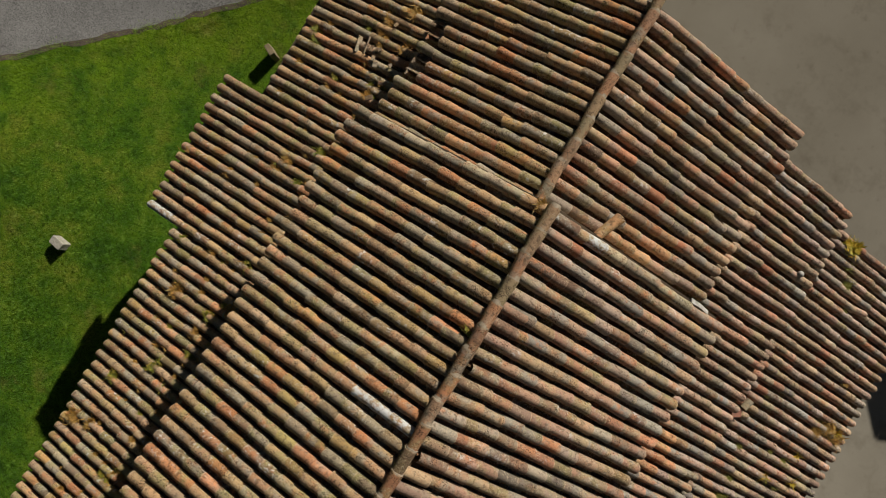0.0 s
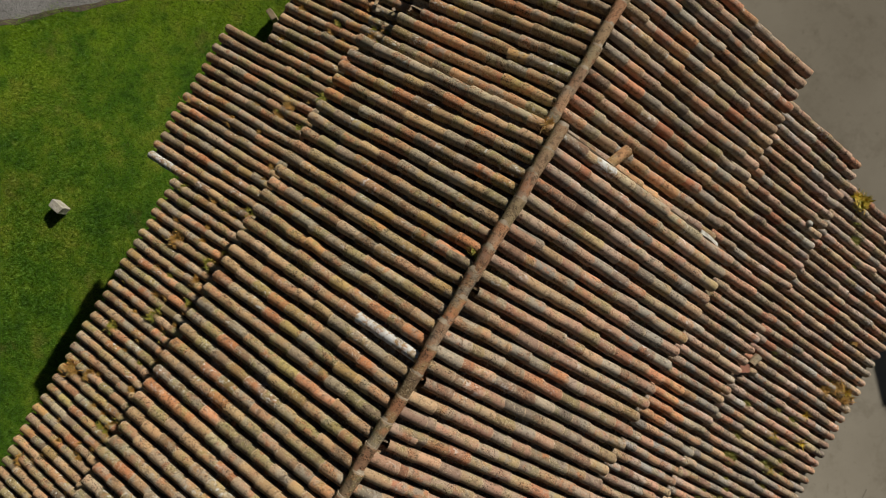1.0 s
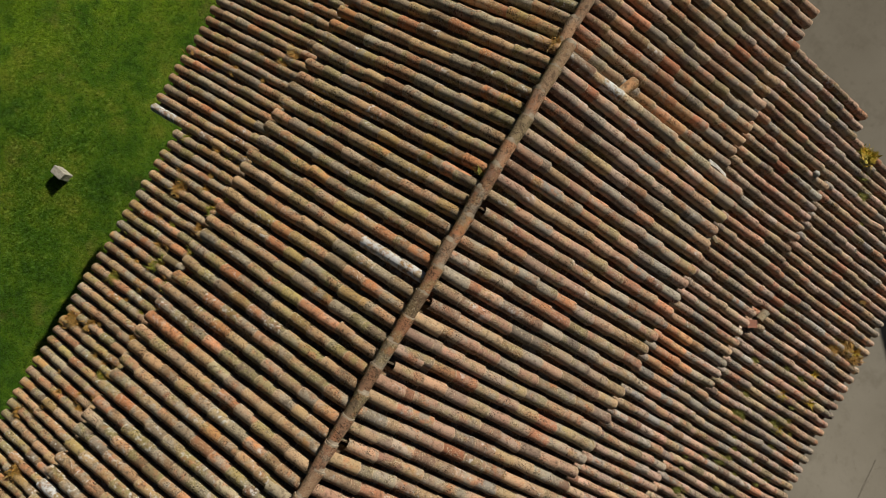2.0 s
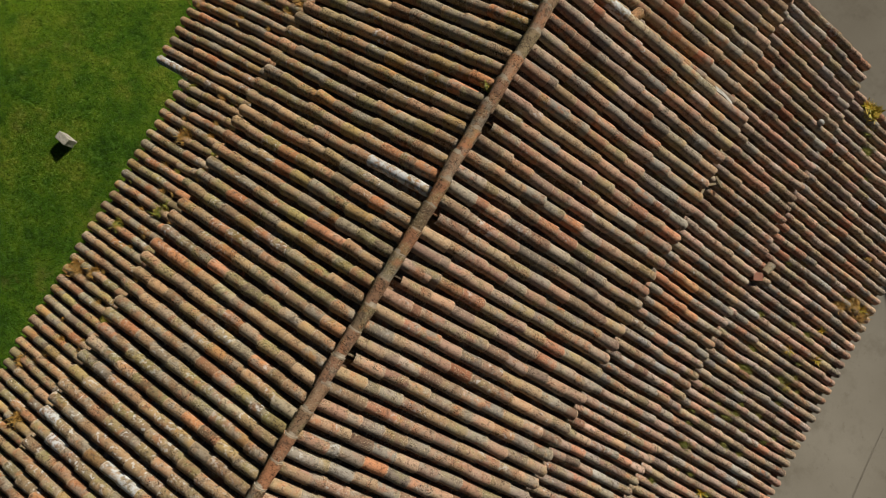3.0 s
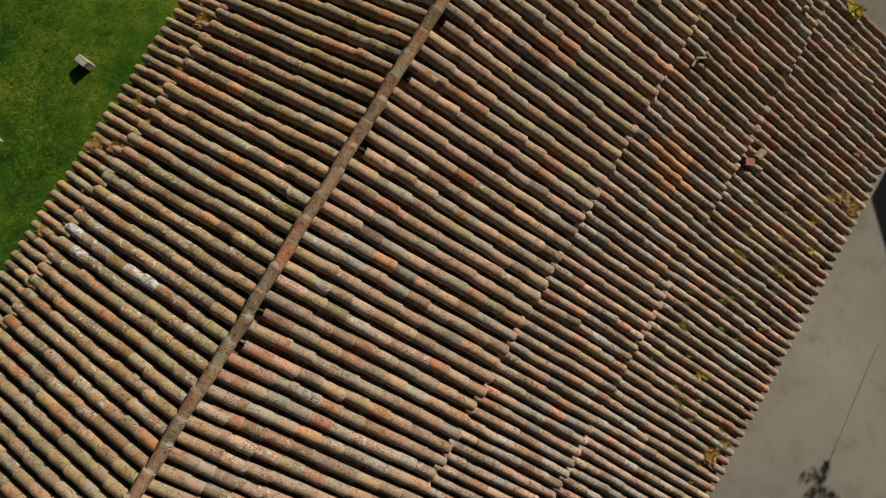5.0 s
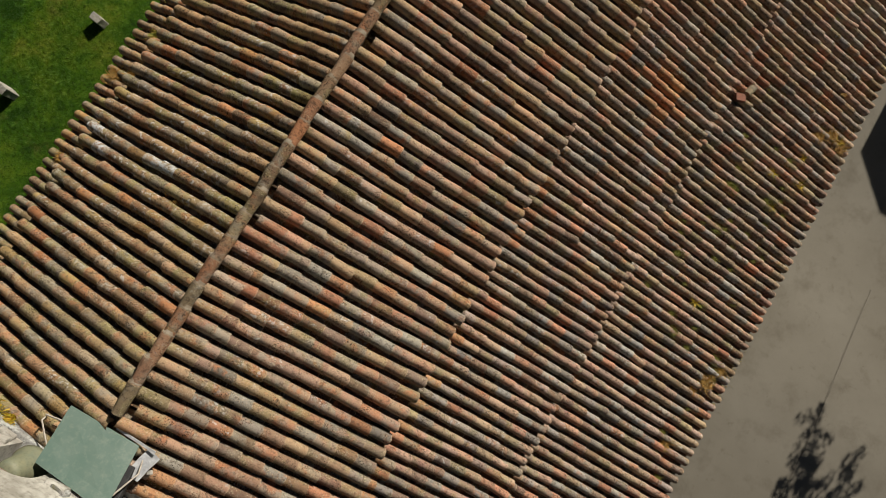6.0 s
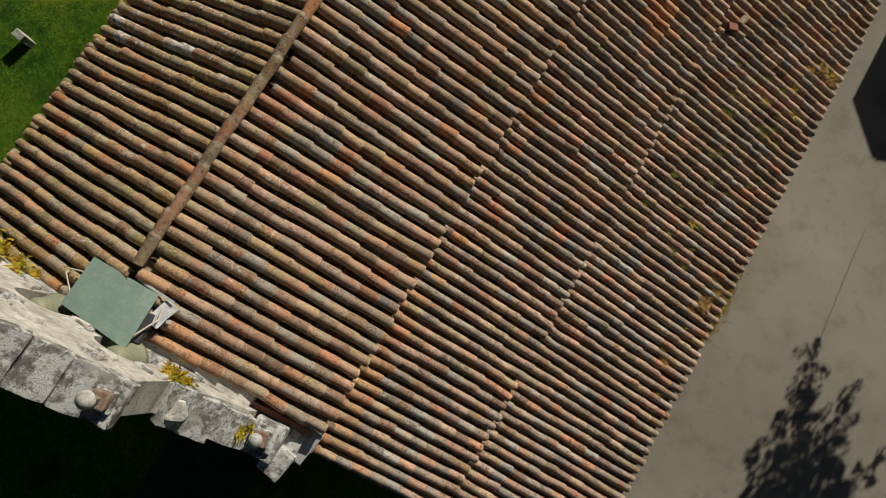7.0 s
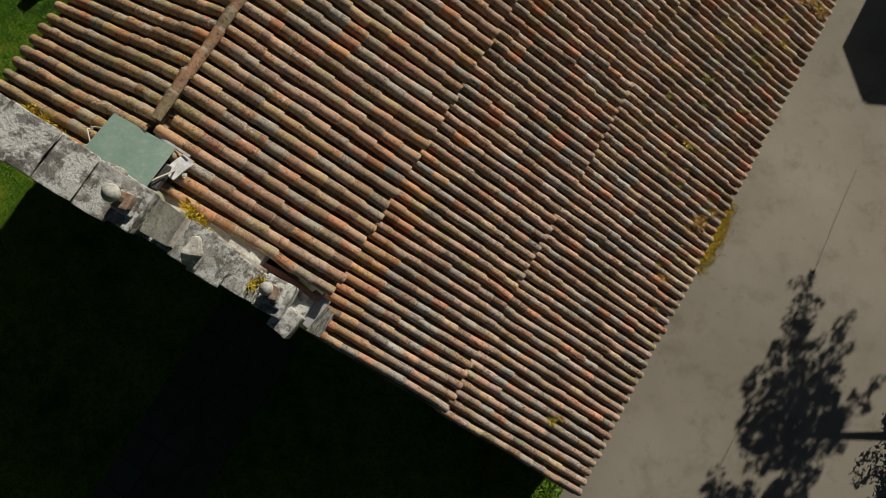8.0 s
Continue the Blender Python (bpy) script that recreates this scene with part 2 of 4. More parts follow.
MAT_RUST = plain("rust_stained_stone", (0.17, 0.10, 0.07), (0.30, 0.25, 0.20), 9, 0.85, 50, 0.4, 0.005)
MAT_BRONZE = plain("bronze_patina", (0.26, 0.255, 0.16), (0.19, 0.21, 0.15), 5, 0.6, 30, 0.2, 0.004, (0.10, 0.11, 0.07), 0.5)
MAT_SHEET = plain("green_sheet", (0.10, 0.165, 0.14), (0.125, 0.185, 0.158), 4, 0.5, 14, 0.06, 0.003, (0.20, 0.25, 0.21), 0.5)
MAT_ZINC = plain("zinc", (0.55, 0.57, 0.60), (0.34, 0.35, 0.38), 12, 0.4, 30, 0.2, 0.004, (0.3, 0.31, 0.33), 0.6)
MAT_DARK = plain("dark_steel", (0.03, 0.032, 0.035), (0.05, 0.05, 0.052), 8, 0.6)
MAT_CABLE = plain("cable_sheath", (0.55, 0.5, 0.45), (0.4, 0.35, 0.3), 20, 0.7)
MAT_REDMORTAR = plain("red_mortar", (0.42, 0.17, 0.12), (0.50, 0.27, 0.20), 3, 0.9, 25, 0.4, 0.01)
MAT_BEAD = plain("ridge_mortar", (0.46, 0.40, 0.32), (0.27, 0.21, 0.15), 9, 0.95, 45, 0.6, 0.01)
MAT_VERGEMORTAR = plain("verge_mortar", (0.20, 0.15, 0.105), (0.13, 0.10, 0.07), 5, 0.95, 30, 0.9, 0.02)
MAT_BRICK = plain("dusty_brick", (0.30, 0.125, 0.085), (0.22, 0.12, 0.09), 14, 0.95, 50, 0.5, 0.006)
MAT_CEMENT = plain("cement", (0.42, 0.42, 0.43), (0.36, 0.36, 0.37), 3, 0.9, 40, 0.2, 0.005)
MAT_STONE_PALE = plain("pale_granite", (0.44, 0.42, 0.37), (0.25, 0.24, 0.20), 6, 0.93, 26, 0.9, 0.02, (0.08, 0.075, 0.055))
# path flags: the facade's deep shade is put into this near-black colour
MAT_SHADED_FLAGS = plain("shaded_flags", (0.07, 0.075, 0.05), (0.045, 0.05, 0.03), 1.5, 0.95, 25, 0.5, 0.01)
MAT_OLDWOOD = plain("old_wood", (0.24, 0.19, 0.12), (0.16, 0.13, 0.085), 6, 0.9, 40, 0.5, 0.01)
MAT_VERGE = plain("dirt_verge", (0.125, 0.10, 0.08), (0.065, 0.055, 0.042), 5, 0.95, 30, 0.8, 0.03)
MAT_JOINT = plain("joint_filler", (0.14, 0.127, 0.105), (0.18, 0.165, 0.138), 3, 0.95)
MAT_DECK = plain("roof_bed", (0.12, 0.09, 0.06), (0.08, 0.06, 0.045), 3, 0.95)


# ---- building helpers ----
def mesh_of(name, verts, faces, material, smooth=False):
    me = bpy.data.meshes.new(name)
    me.from_pydata([tuple(v) for v in verts], [], [tuple(f) for f in faces])
    me.materials.append(material)
    if smooth:
        me.polygons.foreach_set("use_smooth", [True] * len(me.polygons))
    me.update()
    return me


def part(name, bm, material, parent, label=""):
    me = bpy.data.meshes.new(name)
    bm.to_mesh(me)
    bm.free()
    me.materials.append(material)
    ob = new(name, me)
    ob.parent = parent
    if label:
        ob["label"] = label
    return ob


def block(size, at=(0, 0, 0), bevel=0.02, rough=0.0, seed=0, cuts=0):
    """A worn stone block as a bmesh, its base's middle at 'at'."""
    bm = bmesh.new()
    bmesh.ops.create_cube(bm, size=1)
    for v in bm.verts:
        v.co = Vector((v.co.x * size[0], v.co.y * size[1], (v.co.z + 0.5) * size[2]))
    if cuts:
        bmesh.ops.subdivide_edges(bm, edges=bm.edges[:], cuts=cuts, use_grid_fill=True)
    if bevel:
        sharp = [e for e in bm.edges if len(e.link_faces) == 2 and e.calc_face_angle(0) > 0.5]
        bmesh.ops.bevel(bm, geom=sharp, offset=bevel, segments=2, affect="EDGES", profile=0.6)
    if rough:
        for v in bm.verts:
            v.co += noise.noise_vector(v.co * 4 + Vector((seed * 7.3, seed * 1.7, 0))) * rough
    bmesh.ops.translate(bm, verts=bm.verts[:], vec=at)
    return bm


def prism(profile, y0, y1):
    """A bmesh from an outline in x and z, drawn from y0 to y1."""
    bm = bmesh.new()
    a = [bm.verts.new((x, y0, z)) for x, z in profile]
    b = [bm.verts.new((x, y1, z)) for x, z in profile]
    n = len(profile)
    bm.faces.new(a)
    bm.faces.new(b[::-1])
    for k in range(n):
        bm.faces.new((a[k], b[k], b[(k + 1) % n], a[(k + 1) % n]))
    bmesh.ops.recalc_face_normals(bm, faces=bm.faces[:])
    return bm


# ---- ground ----
def ground_z(x, y):
    """The churchyard falls away behind the church."""
    k = min(max((y + 5.0) / 7.0, 0.0), 1.0)
    k = k * k * (3 - 2 * k)
    side = min(max((x + 4) / 12, 0.0), 1.0)
    front = 0.22 * (1 - side) - 0.08 * side
    return front + (-0.72 - front) * k


def sheet(name, xs, ys, material, inside=None, lift=0.0):
    verts, index, faces = [], {}, []
    for i, x in enumerate(xs):
        for j, y in enumerate(ys):
            index[i, j] = len(verts)
            verts.append((x, y, ground_z(x, y) + lift))
    for i in range(len(xs) - 1):
        for j in range(len(ys) - 1):
            if inside is None or inside((xs[i] + xs[i + 1]) / 2, (ys[j] + ys[j + 1]) / 2):
                faces.append((index[i, j], index[i + 1, j], index[i + 1, j + 1], index[i, j + 1]))
    return new(name, mesh_of(name, verts, faces, material, True))


FAR = [-1500, -500, -150, -60, -35]
xs = FAR + [x * 0.5 for x in range(-56, 57)] + [-v for v in FAR[::-1]]
ground = tagged(sheet("ground", xs, xs, MAT_GRASS), "green churchyard lawn of short mown grass", "lawn", kind="structure")


def strip(name, edge, material, lift, label, category):
    """A paved sheet between pairs of plan points, laid on the ground."""
    verts, faces = [], []
    cols = 24
    for (ax, ay), (bx, by) in edge:
        for k in range(cols + 1):
            x, y = ax + (bx - ax) * k / cols, ay + (by - ay) * k / cols
            verts.append((x, y, ground_z(x, y) + lift))
    n = cols + 1
    for r in range(len(edge) - 1):
        for k in range(cols):
            faces.append((r * n + k, r * n + k + 1, r * n + n + k + 1, r * n + n + k))
    me = mesh_of(name, verts, faces, material, True)
    return tagged(new(name, me), label, category, kind="structure")


edge = []
for k in range(120):
    y = -26 + k * 0.375
    left = 9.55 if y < -11 else 9.3
    left = left if y < 4.6 else left - min((y - 4.6) * 9, 10.8)
    left += 0.10 * noise.noise((y * 1.3, 4, 0)) + 0.05 * noise.noise((y * 5.3, 9, 0))
    edge.append(((left, y), (19.0, y)))
strip("pavement", edge, MAT_PAVE, 0.012, "dusty beige concrete yard beside the church wall", "pavement")
edge = []
for k in range(360):
    s = -30 + k / 6
    x, y = -9.9 + 0.7 * s, 0.75 + 0.72 * s
    w = 0.12 * noise.noise((s * 0.7, 0, 3)) + 0.09 * noise.noise((s * 2.7, 8, 3))
    edge.append(((x + 0.6 * w, y - 0.6 * w), (x - 4.5, y + 4.5)))
strip("road_verge", [((a[0] + 0.10 + 0.10 * noise.noise((k * 0.37, 2, 0)), a[1] - 0.10 + 0.10 * noise.noise((k * 0.31, 5, 0))), (a[0] - 0.3, a[1] + 0.3)) for k, (a, b) in enumerate(edge)],
      MAT_VERGE, 0.012, "brown dirt verge between lane and lawn", "verge")
strip("road", edge, MAT_ROAD, 0.016, "grey worn asphalt lane along the lawn", "road")

# ---- roofs ----
PITCH, LAP, LENGTH = 0.2155, 0.335, 0.42


def tile_mesh(k, w0=0.146, w1=0.173, h0=0.086, h1=0.105, length=LENGTH, segs=7, name="tile", material=None):
    """One barrel tile: narrow end at x 0, wide end down the slope."""
    rnd = random.Random(k * 17 + 3)
    verts, faces = [], []
    rings = []
    chip = [rnd.uniform(-0.012, 0.008) for _ in range(segs + 1)]
    for x, w, h, th in ((0, w0, h0, 0), (length, w1, h1, 0), (length, w1, h1, 0.016), (0.06, w0, h0, 0.016)):
        ring = []
        for s in range(segs + 1):
            a = math.pi * s / segs
            c, d = math.cos(a), math.sin(a)
            ring.append(len(verts))
            verts.append((x + (chip[s] if x > 0.3 else 0), c * (w / 2 - th), d * (h - th) + rnd.uniform(-0.002, 0.002)))
        rings.append(ring)
    for r in range(3):
        for s in range(segs):
            faces.append((rings[r][s], rings[r][s + 1], rings[r + 1][s + 1], rings[r + 1][s]))
    me = mesh_of(name, verts, faces, material or MAT_TILE, True)
    me.attributes.new("along", "FLOAT", "POINT").data.foreach_set("value", [min(max(v[0] / length, 0.0), 1.0) for v in verts])
    # the rim stays sharp
    sm = [not (segs <= p.index < 2 * segs) for p in me.polygons]
    me.polygons.foreach_set("use_smooth", sm)
    ring_of = lambda i: i // (segs + 1)
    for e in me.edges:
        a, b = ring_of(e.vertices[0]), ring_of(e.vertices[1])
        e.use_edge_sharp = a == b and a in (1, 2)
    return me


TILES = [tile_mesh(k) for k in range(8)]
CRUST_TILES = [tile_mesh(k, 0.138, 0.164, material=MAT_TILE_CRUST) for k in range(8)]
MOSSY_TILES = [tile_mesh(k, material=MAT_TILE_MOSSY) for k in range(8)]
SPECIAL = {"lime": [tile_mesh(k, material=MAT_LIME) for k in range(4)], "orange": [tile_mesh(k, material=MAT_ORANGE) for k in range(4)],
           "grey": [tile_mesh(k, material=MAT_GREY) for k in range(4)]}
# single tiles that stand out: roof, x, y, reach, kind
SPOTS = [("aisle_west", -4.95, -2.28, 0.25, "lime"), ("nave_west", 0.2, -2.2, 0.3, "lime"), ("nave_west", 0.5, -2.25, 0.2, "lime"), ("nave_west", 0.75, -2.25, 0.15, "lime"),
         ("nave_west", -0.63, -7.35, 0.2, "lime"), ("nave_west", -0.35, -7.35, 0.15, "lime"), ("nave_west", -2.0, -7.3, 0.15, "lime"),
         ("nave_west", -1.62, -7.55, 0.12, "lime"), ("nave_west", -0.65, -6.78, 0.12, "lime"), ("nave_east", 1.68, 1.0, 0.14, "lime"),
         ("nave_east", 2.6, 1.0, 0.7, "grey"), ("nave_west", -0.9, 1.0, 1.4, "grey"),
         ("chancel_west", -0.6, 1.7, 0.3, "orange"), ("chancel_west", -1.3, 1.85, 0.25, "orange"), ("chancel_west", 0.4, 1.5, 0.2, "orange"),
         ("chancel_east", 2.5, 1.6, 0.3, "orange"), ("chancel_east", 3.2, 1.5, 0.2, "orange"), ("aisle_east_upper", 3.95, -10.95, 0.3, "orange"),
         ("aisle_east_upper", 4.05, -11.45, 0.35, "orange"), ("aisle_east_upper", 3.8, -9.8, 0.25, "orange"), ("aisle_east_upper", 4.9, -0.95, 0.16, "orange"),
         ("aisle_east_lower", 8.9, -5.27, 0.13, "lime"), ("nave_east", 3.2, -10.9, 0.2, "orange"),
         *[("chancel_west", -0.1 - 0.5 * k, 1.42 + 0.2 * k, 0.55, "orange") for k in range(4)], *[("chancel_east", 2.2 + 0.35 * k, 1.45 + 0.2 * k, 0.4, "orange") for k in range(3)],
         *[("aisle_east_upper", 4.95 + 0.3 * (k % 2), -1.55 + 0.2155 * k, 0.32, "orange") for k in range(4)],
         *[("nave_west", 0.4 - 0.37 * k, -1.0 - 1.37 * (k * 1.7 % 4.3), 0.16, "orange") for k in range(8)], *[("aisle_west", -2.6 - 0.23 * k, 1.2 - 1.3 * k, 0.16, "orange") for k in range(8)],
         *[("nave_east", 1.4 + 0.31 * k, -0.6 - 1.9 * (k * 1.3 % 4.7), 0.16, "orange") for k in range(8)], ("nave_east", 1.75, -10.75, 0.2, "orange"), ("nave_east", 2.1, -11.0, 0.3, "orange"), ("nave_east", 1.65, -10.95, 0.2, "orange")]


def joined(name, placed, meshes, material, parent, label, flip=False):
    """Many tiles as one mesh of kind stuff."""
    data = []
    for me in meshes:
        co = np.empty(len(me.vertices) * 3)
        me.vertices.foreach_get("co", co)
        data.append((np.hstack([co.reshape(-1, 3), np.ones((len(co) // 3, 1))]), [tuple(p.vertices) for p in me.polygons],
                     [p.use_smooth for p in me.polygons]))
    verts, faces, smooth, base = [], [], [], 0
    for k, m in placed:
        co, fs, sm = data[k % len(data)]
        verts.append((co @ np.array(m).T)[:, :3])
        faces += [tuple(i + base for i in f) for f in fs]
        smooth += sm
        base += len(co)
    me = bpy.data.meshes.new(name)
    me.from_pydata(np.vstack(verts).tolist(), [], faces)
    me.polygons.foreach_set("use_smooth", smooth)
    me.update()
    lip = []
    for mesh in meshes:
        a = np.empty(len(mesh.vertices))
        mesh.attributes["along"].data.foreach_get("value", a)
        lip.append(a)
    me.attributes.new("along", "FLOAT", "POINT").data.foreach_set("value", np.concatenate([lip[k % len(lip)] for k, m in placed]))
    # rims stay sharp: the second and third ring of every tile
    size = len(data[0][0])
    ends = np.empty(len(me.edges) * 2, dtype=np.int32)
    me.edges.foreach_get("vertices", ends)
    ring = (ends.reshape(-1, 2) % size) // (size // 4)
    crisp = (ring[:, 0] == ring[:, 1]) & ((ring[:, 0] == 1) | (ring[:, 0] == 2))
    me.attributes.new("sharp_edge", "BOOLEAN", "EDGE").data.foreach_set("value", crisp)
    me.materials.append(material)
    me.update()
    ob = new(name, me)
    ob.parent = parent
    return tagged(ob, label, kind="stuff")


CHANNELS = []
SINGLED = []
for k in range(3):
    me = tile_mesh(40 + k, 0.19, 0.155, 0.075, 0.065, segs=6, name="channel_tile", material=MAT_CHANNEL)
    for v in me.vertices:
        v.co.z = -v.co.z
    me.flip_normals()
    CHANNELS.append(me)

ALL_PIECES = []


def roof(name, label, side, x_top, z_top, x_eave, z_eave, y_first, rows, pitch=PITCH, near=(-6.0, -2.0), eaves=None, seed=1, lap=LAP, skip=None, drift=(), low_drift=(), tiles=None, lift=(), fresh=0.0):
    """One slope of barrel tiles; side +1 falls towards +x. z is the height of the covers' backs."""
    rnd = random.Random(seed)
    tiles = tiles or TILES
    run, fall = abs(x_eave - x_top), z_top - z_eave
    ang = math.atan2(fall, run)
    y_last = y_first + (rows - 1) * pitch
    lo, hi = y_first - pitch / 2, y_last + pitch / 2
    dz = 0.165


    def raised(at):
        """How far the eave stands above the plain slope at a place along the ridge."""
        return float(np.interp(at, [p[0] for p in lift], [p[1] for p in lift])) if lift else 0.0

    verts, faces, cuts = [], [], 13
    for k in range(cuts):
        yc = lo + (hi - lo) * k / (cuts - 1)
        low = z_eave - dz + 0.06 * math.tan(ang) + raised(yc)
        verts += [(x_top, yc, z_top - dz), (x_eave - side * 0.06, yc, low), (x_eave - side * 0.06, yc, low - 0.12), (x_top, yc, z_top - dz - 0.1)]
        if k:
            for c in range(4):
                a, b = 4 * k - 4 + c, 4 * k - 4 + (c + 1) % 4
                faces.append((a, b, b + 4, a + 4))
    faces += [(0, 1, 2, 3), tuple(4 * cuts - 4 + c for c in (3, 2, 1, 0))]
    me = mesh_of(name, verts, faces, MAT_DECK)
    ob = tagged(new(name, me), label, "roof", kind="structure")
    turn = Matrix.Rotation(0 if side > 0 else math.pi, 4, "Z") @ Matrix.Rotation(ang - 0.042, 4, "Y")
    single, rest, chan = [], [], []
    for j in range(rows):
        y = y_first + j * pitch
        y_row, shift, skew = y, 0.0, 0.0
        if drift:
            shift = pitch * float(np.interp(y_row, [d[0] for d in drift], [d[1] for d in drift]))
            if low_drift:
                skew = pitch * float(np.interp(y_row, [d[0] for d in low_drift], [d[1] for d in low_drift])) - shift
        y -= shift
        end_x = eaves(y) if eaves else x_eave
        slope = math.hypot(abs(end_x - x_top), abs(end_x - x_top) * math.tan(ang))
        n = int(slope / lap) + 1
        end = slope + rnd.uniform(-0.03, 0.03)
        wob, ph = rnd.uniform(0.003, 0.014), rnd.uniform(0, 6.28)
        row_lap = lap * rnd.uniform(0.97, 1.03)
        for i in range(n):
            d = end - LENGTH - i * row_lap
            if d < -0.2:
                continue
            d = max(d, 0.015)
            yy = y - skew * d / slope + wob * math.sin(ph + i * 0.9) + rnd.uniform(-0.004, 0.004)
            x = x_top + side * d * math.cos(ang)
            z = z_top - d * math.sin(ang) - 0.094 + rnd.uniform(-0.004, 0.006)
            z += 0.02 * noise.noise((x * 0.5, yy * 0.5, seed)) + raised(yy) * d / slope
            if skip and skip(x, yy):
                continue
            m = Matrix.Translation((x, yy, z)) @ turn @ Matrix.Rotation(-raised(yy) / slope, 4, "Y") @ Matrix.Rotation(-side * skew / slope + rnd.gauss(0, 0.035 if rnd.random() < 0.08 else 0.014), 4, "Z") @ Matrix.Rotation(rnd.gauss(0, 0.045), 4, "X") @ Matrix.Scale(rnd.uniform(0.95, 1.06), 4, (0, 1, 0))
            k = rnd.randrange(8)
            kind = [p[4] for p in SPOTS if name == "roof_" + p[0] and abs(x + side * 0.2 - p[1]) < p[3] and abs(yy - p[2]) < min(p[3], 0.11)]
            if d < fresh and rnd.random() < (0.85 if y < -8.5 else 0.2):
                kind = ["orange"]
            if kind:
                SINGLED.append((ob, SPECIAL[kind[0]][k % 4], m))
                continue
            (single if near[0] <= y < near[1] else rest).append((k, m))
        if j < rows - 1:
            reach = end
            if eaves:
                reach = min(end, abs(eaves(y + pitch) - x_top) / math.cos(ang))
            for i in range(n):
                d = reach - LENGTH - 0.02 - i * lap
                if d < -0.2:
                    continue
                d = max(d, 0.01)
                x = x_top + side * d * math.cos(ang)
                z = z_top - d * math.sin(ang) - 0.085 + raised(y) * d / slope
                chan.append((rnd.randrange(3), Matrix.Translation((x, y - skew * d / slope + pitch / 2, z)) @ turn @ Matrix.Rotation(-raised(y) / slope, 4, "Y")))
    rest += single[300:]
    joined("channel_tiles", chan, CHANNELS, MAT_CHANNEL, ob, "concave clay channel tiles, coloured dark for shade, in the gaps")
    if rest:
        joined("tile_rows", rest, tiles, tiles[0].materials[0], ob, "rows of weathered barrel tiles with lichen")
    ALL_PIECES.append((ob, [(tiles[k], m) for k, m in single]))
    return ob


def west_eave(y):
    return -4.5 if y < -2.33 else (-5.26 if y < 0.78 else -4.33)


# where the rows were laid unevenly: place along the ridge, rows out of step
NAVE_DRIFT = ((-10.9, 0.7), (-10.2, 0.72), (-9.5, 0.75), (-8.5, 0.8), (-8, 0.78), (-7.5, 0.72), (-7, 0.62), (-6.5, 0.55), (-6, 0.55), (-5, 0.55), (-4, 0.5), (-3.5, 0.47), (-2.5, 0.36), (-1.8, 0.35), (-1.2, 0.31), (0, 0.14), (1, 0.03))
NAVE_LOW = ((-10.9, 0.6), (-8.6, 0.5), (-7.9, 0.22), (-7.5, 0.3), (-7.05, 0.38), (-6.6, 0.28), (-5.1, 0.1), (-4.3, 0.2), (-3.5, 0.07), (-2.6, 0.1), (-1.8, 0.08), (-1.1, 0.0), (-0.6, 0.08), (-0.2, 0.1), (0.1, 0.06), (1, 0.08))
WEST_DRIFT = ((-10.9, 1.25), (-10.2, 1.2), (-9.7, 1.1), (-9.0, 1.02), (-8.1, 0.93), (-7.8, 0.87), (-6.2, 0.62), (-5.2, 0.72), (-4.8, 0.65), (-3.3, 0.37), (-2, 0.3), (-1.5, 0.2), (1, 0))
WEST_LOW = ((-10.9, 1.15), (-9.6, 1.0), (-9.3, 0.98), (-8.9, 0.88), (-8.5, 0.85), (-8.3, 0.88), (-8.0, 0.93), (-7.5, 0.92), (-7.1, 0.87), (-6.5, 0.77), (-5.8, 0.72), (-4.5, 0.47), (-4.0, 0.38), (-3.5, 0.2), (-2.9, 0.12), (-2, 0.1), (1, 0))
AISLE_DRIFT = ((-11.5, 0.75), (-10.3, 0.72), (-9.1, 0.58), (-8.5, 0.45), (-5.4, 0.43), (-4.2, 0.38), (-3.3, 0.27), (-2.4, 0.07), (-1.5, 0), (-0.8, -0.05), (0, -0.1), (0.5, -0.12), (2.2, -0.19), (3.1, -0.34), (4.5, -0.5))
AISLE_LOW = ((-11.5, 0.5), (-8.5, 0.33), (-7, 0.2), (-5.9, 0.13), (-3.3, 0), (-1.7, 0), (-1.5, -0.02), (-1.2, -0.15), (-0.85, -0.18), (-0.4, -0.17), (0, -0.13), (0.6, -0.3), (0.9, -0.33), (1.4, -0.45), (1.8, -0.62), (2.5, -0.79), (4.5, -0.9))
NAVE = "weathered clay barrel tile roof of the high nave"
roof("roof_nave_east", NAVE, 1, 0.95, 8.94, 3.99, 7.64, -10.85, 56, seed=1, near=(-7.0, -1.0), drift=NAVE_DRIFT, low_drift=NAVE_LOW)
roof("roof_nave_west", NAVE, -1, 0.95, 8.94, -2.13, 7.58, -10.85, 56, eaves=lambda y: -2.13 - 0.012 * max(0.0, min(-3.0 - y, 5.0)), seed=2, lift=((-10.0, 0.22), (-7.5, 0.17), (-4.0, 0.04), (-1.0, 0.0)), near=(-7.0, -1.0), drift=WEST_DRIFT, low_drift=WEST_LOW, tiles=MOSSY_TILES)
CHANCEL = "weathered clay barrel tile roof of the lower chancel"
roof("roof_chancel_east", CHANCEL, 1, 0.83, 7.78, 3.97, 6.48, 1.2, 16, seed=3, near=(1, 5), drift=((1.2, 0.35), (1.9, 0.2), (4.5, 0.1)), low_drift=((1.2, 0.1), (1.9, -0.15), (4.5, -0.1)))
roof("roof_chancel_west", CHANCEL, -1, 0.83, 7.78, -2.0, 6.60, 1.2, 16, seed=4, near=(1, 5), tiles=MOSSY_TILES, skip=lambda x, y: x < -1.5 and 1.5 < y < 3.0 and math.sin(y * 37) > -0.4)
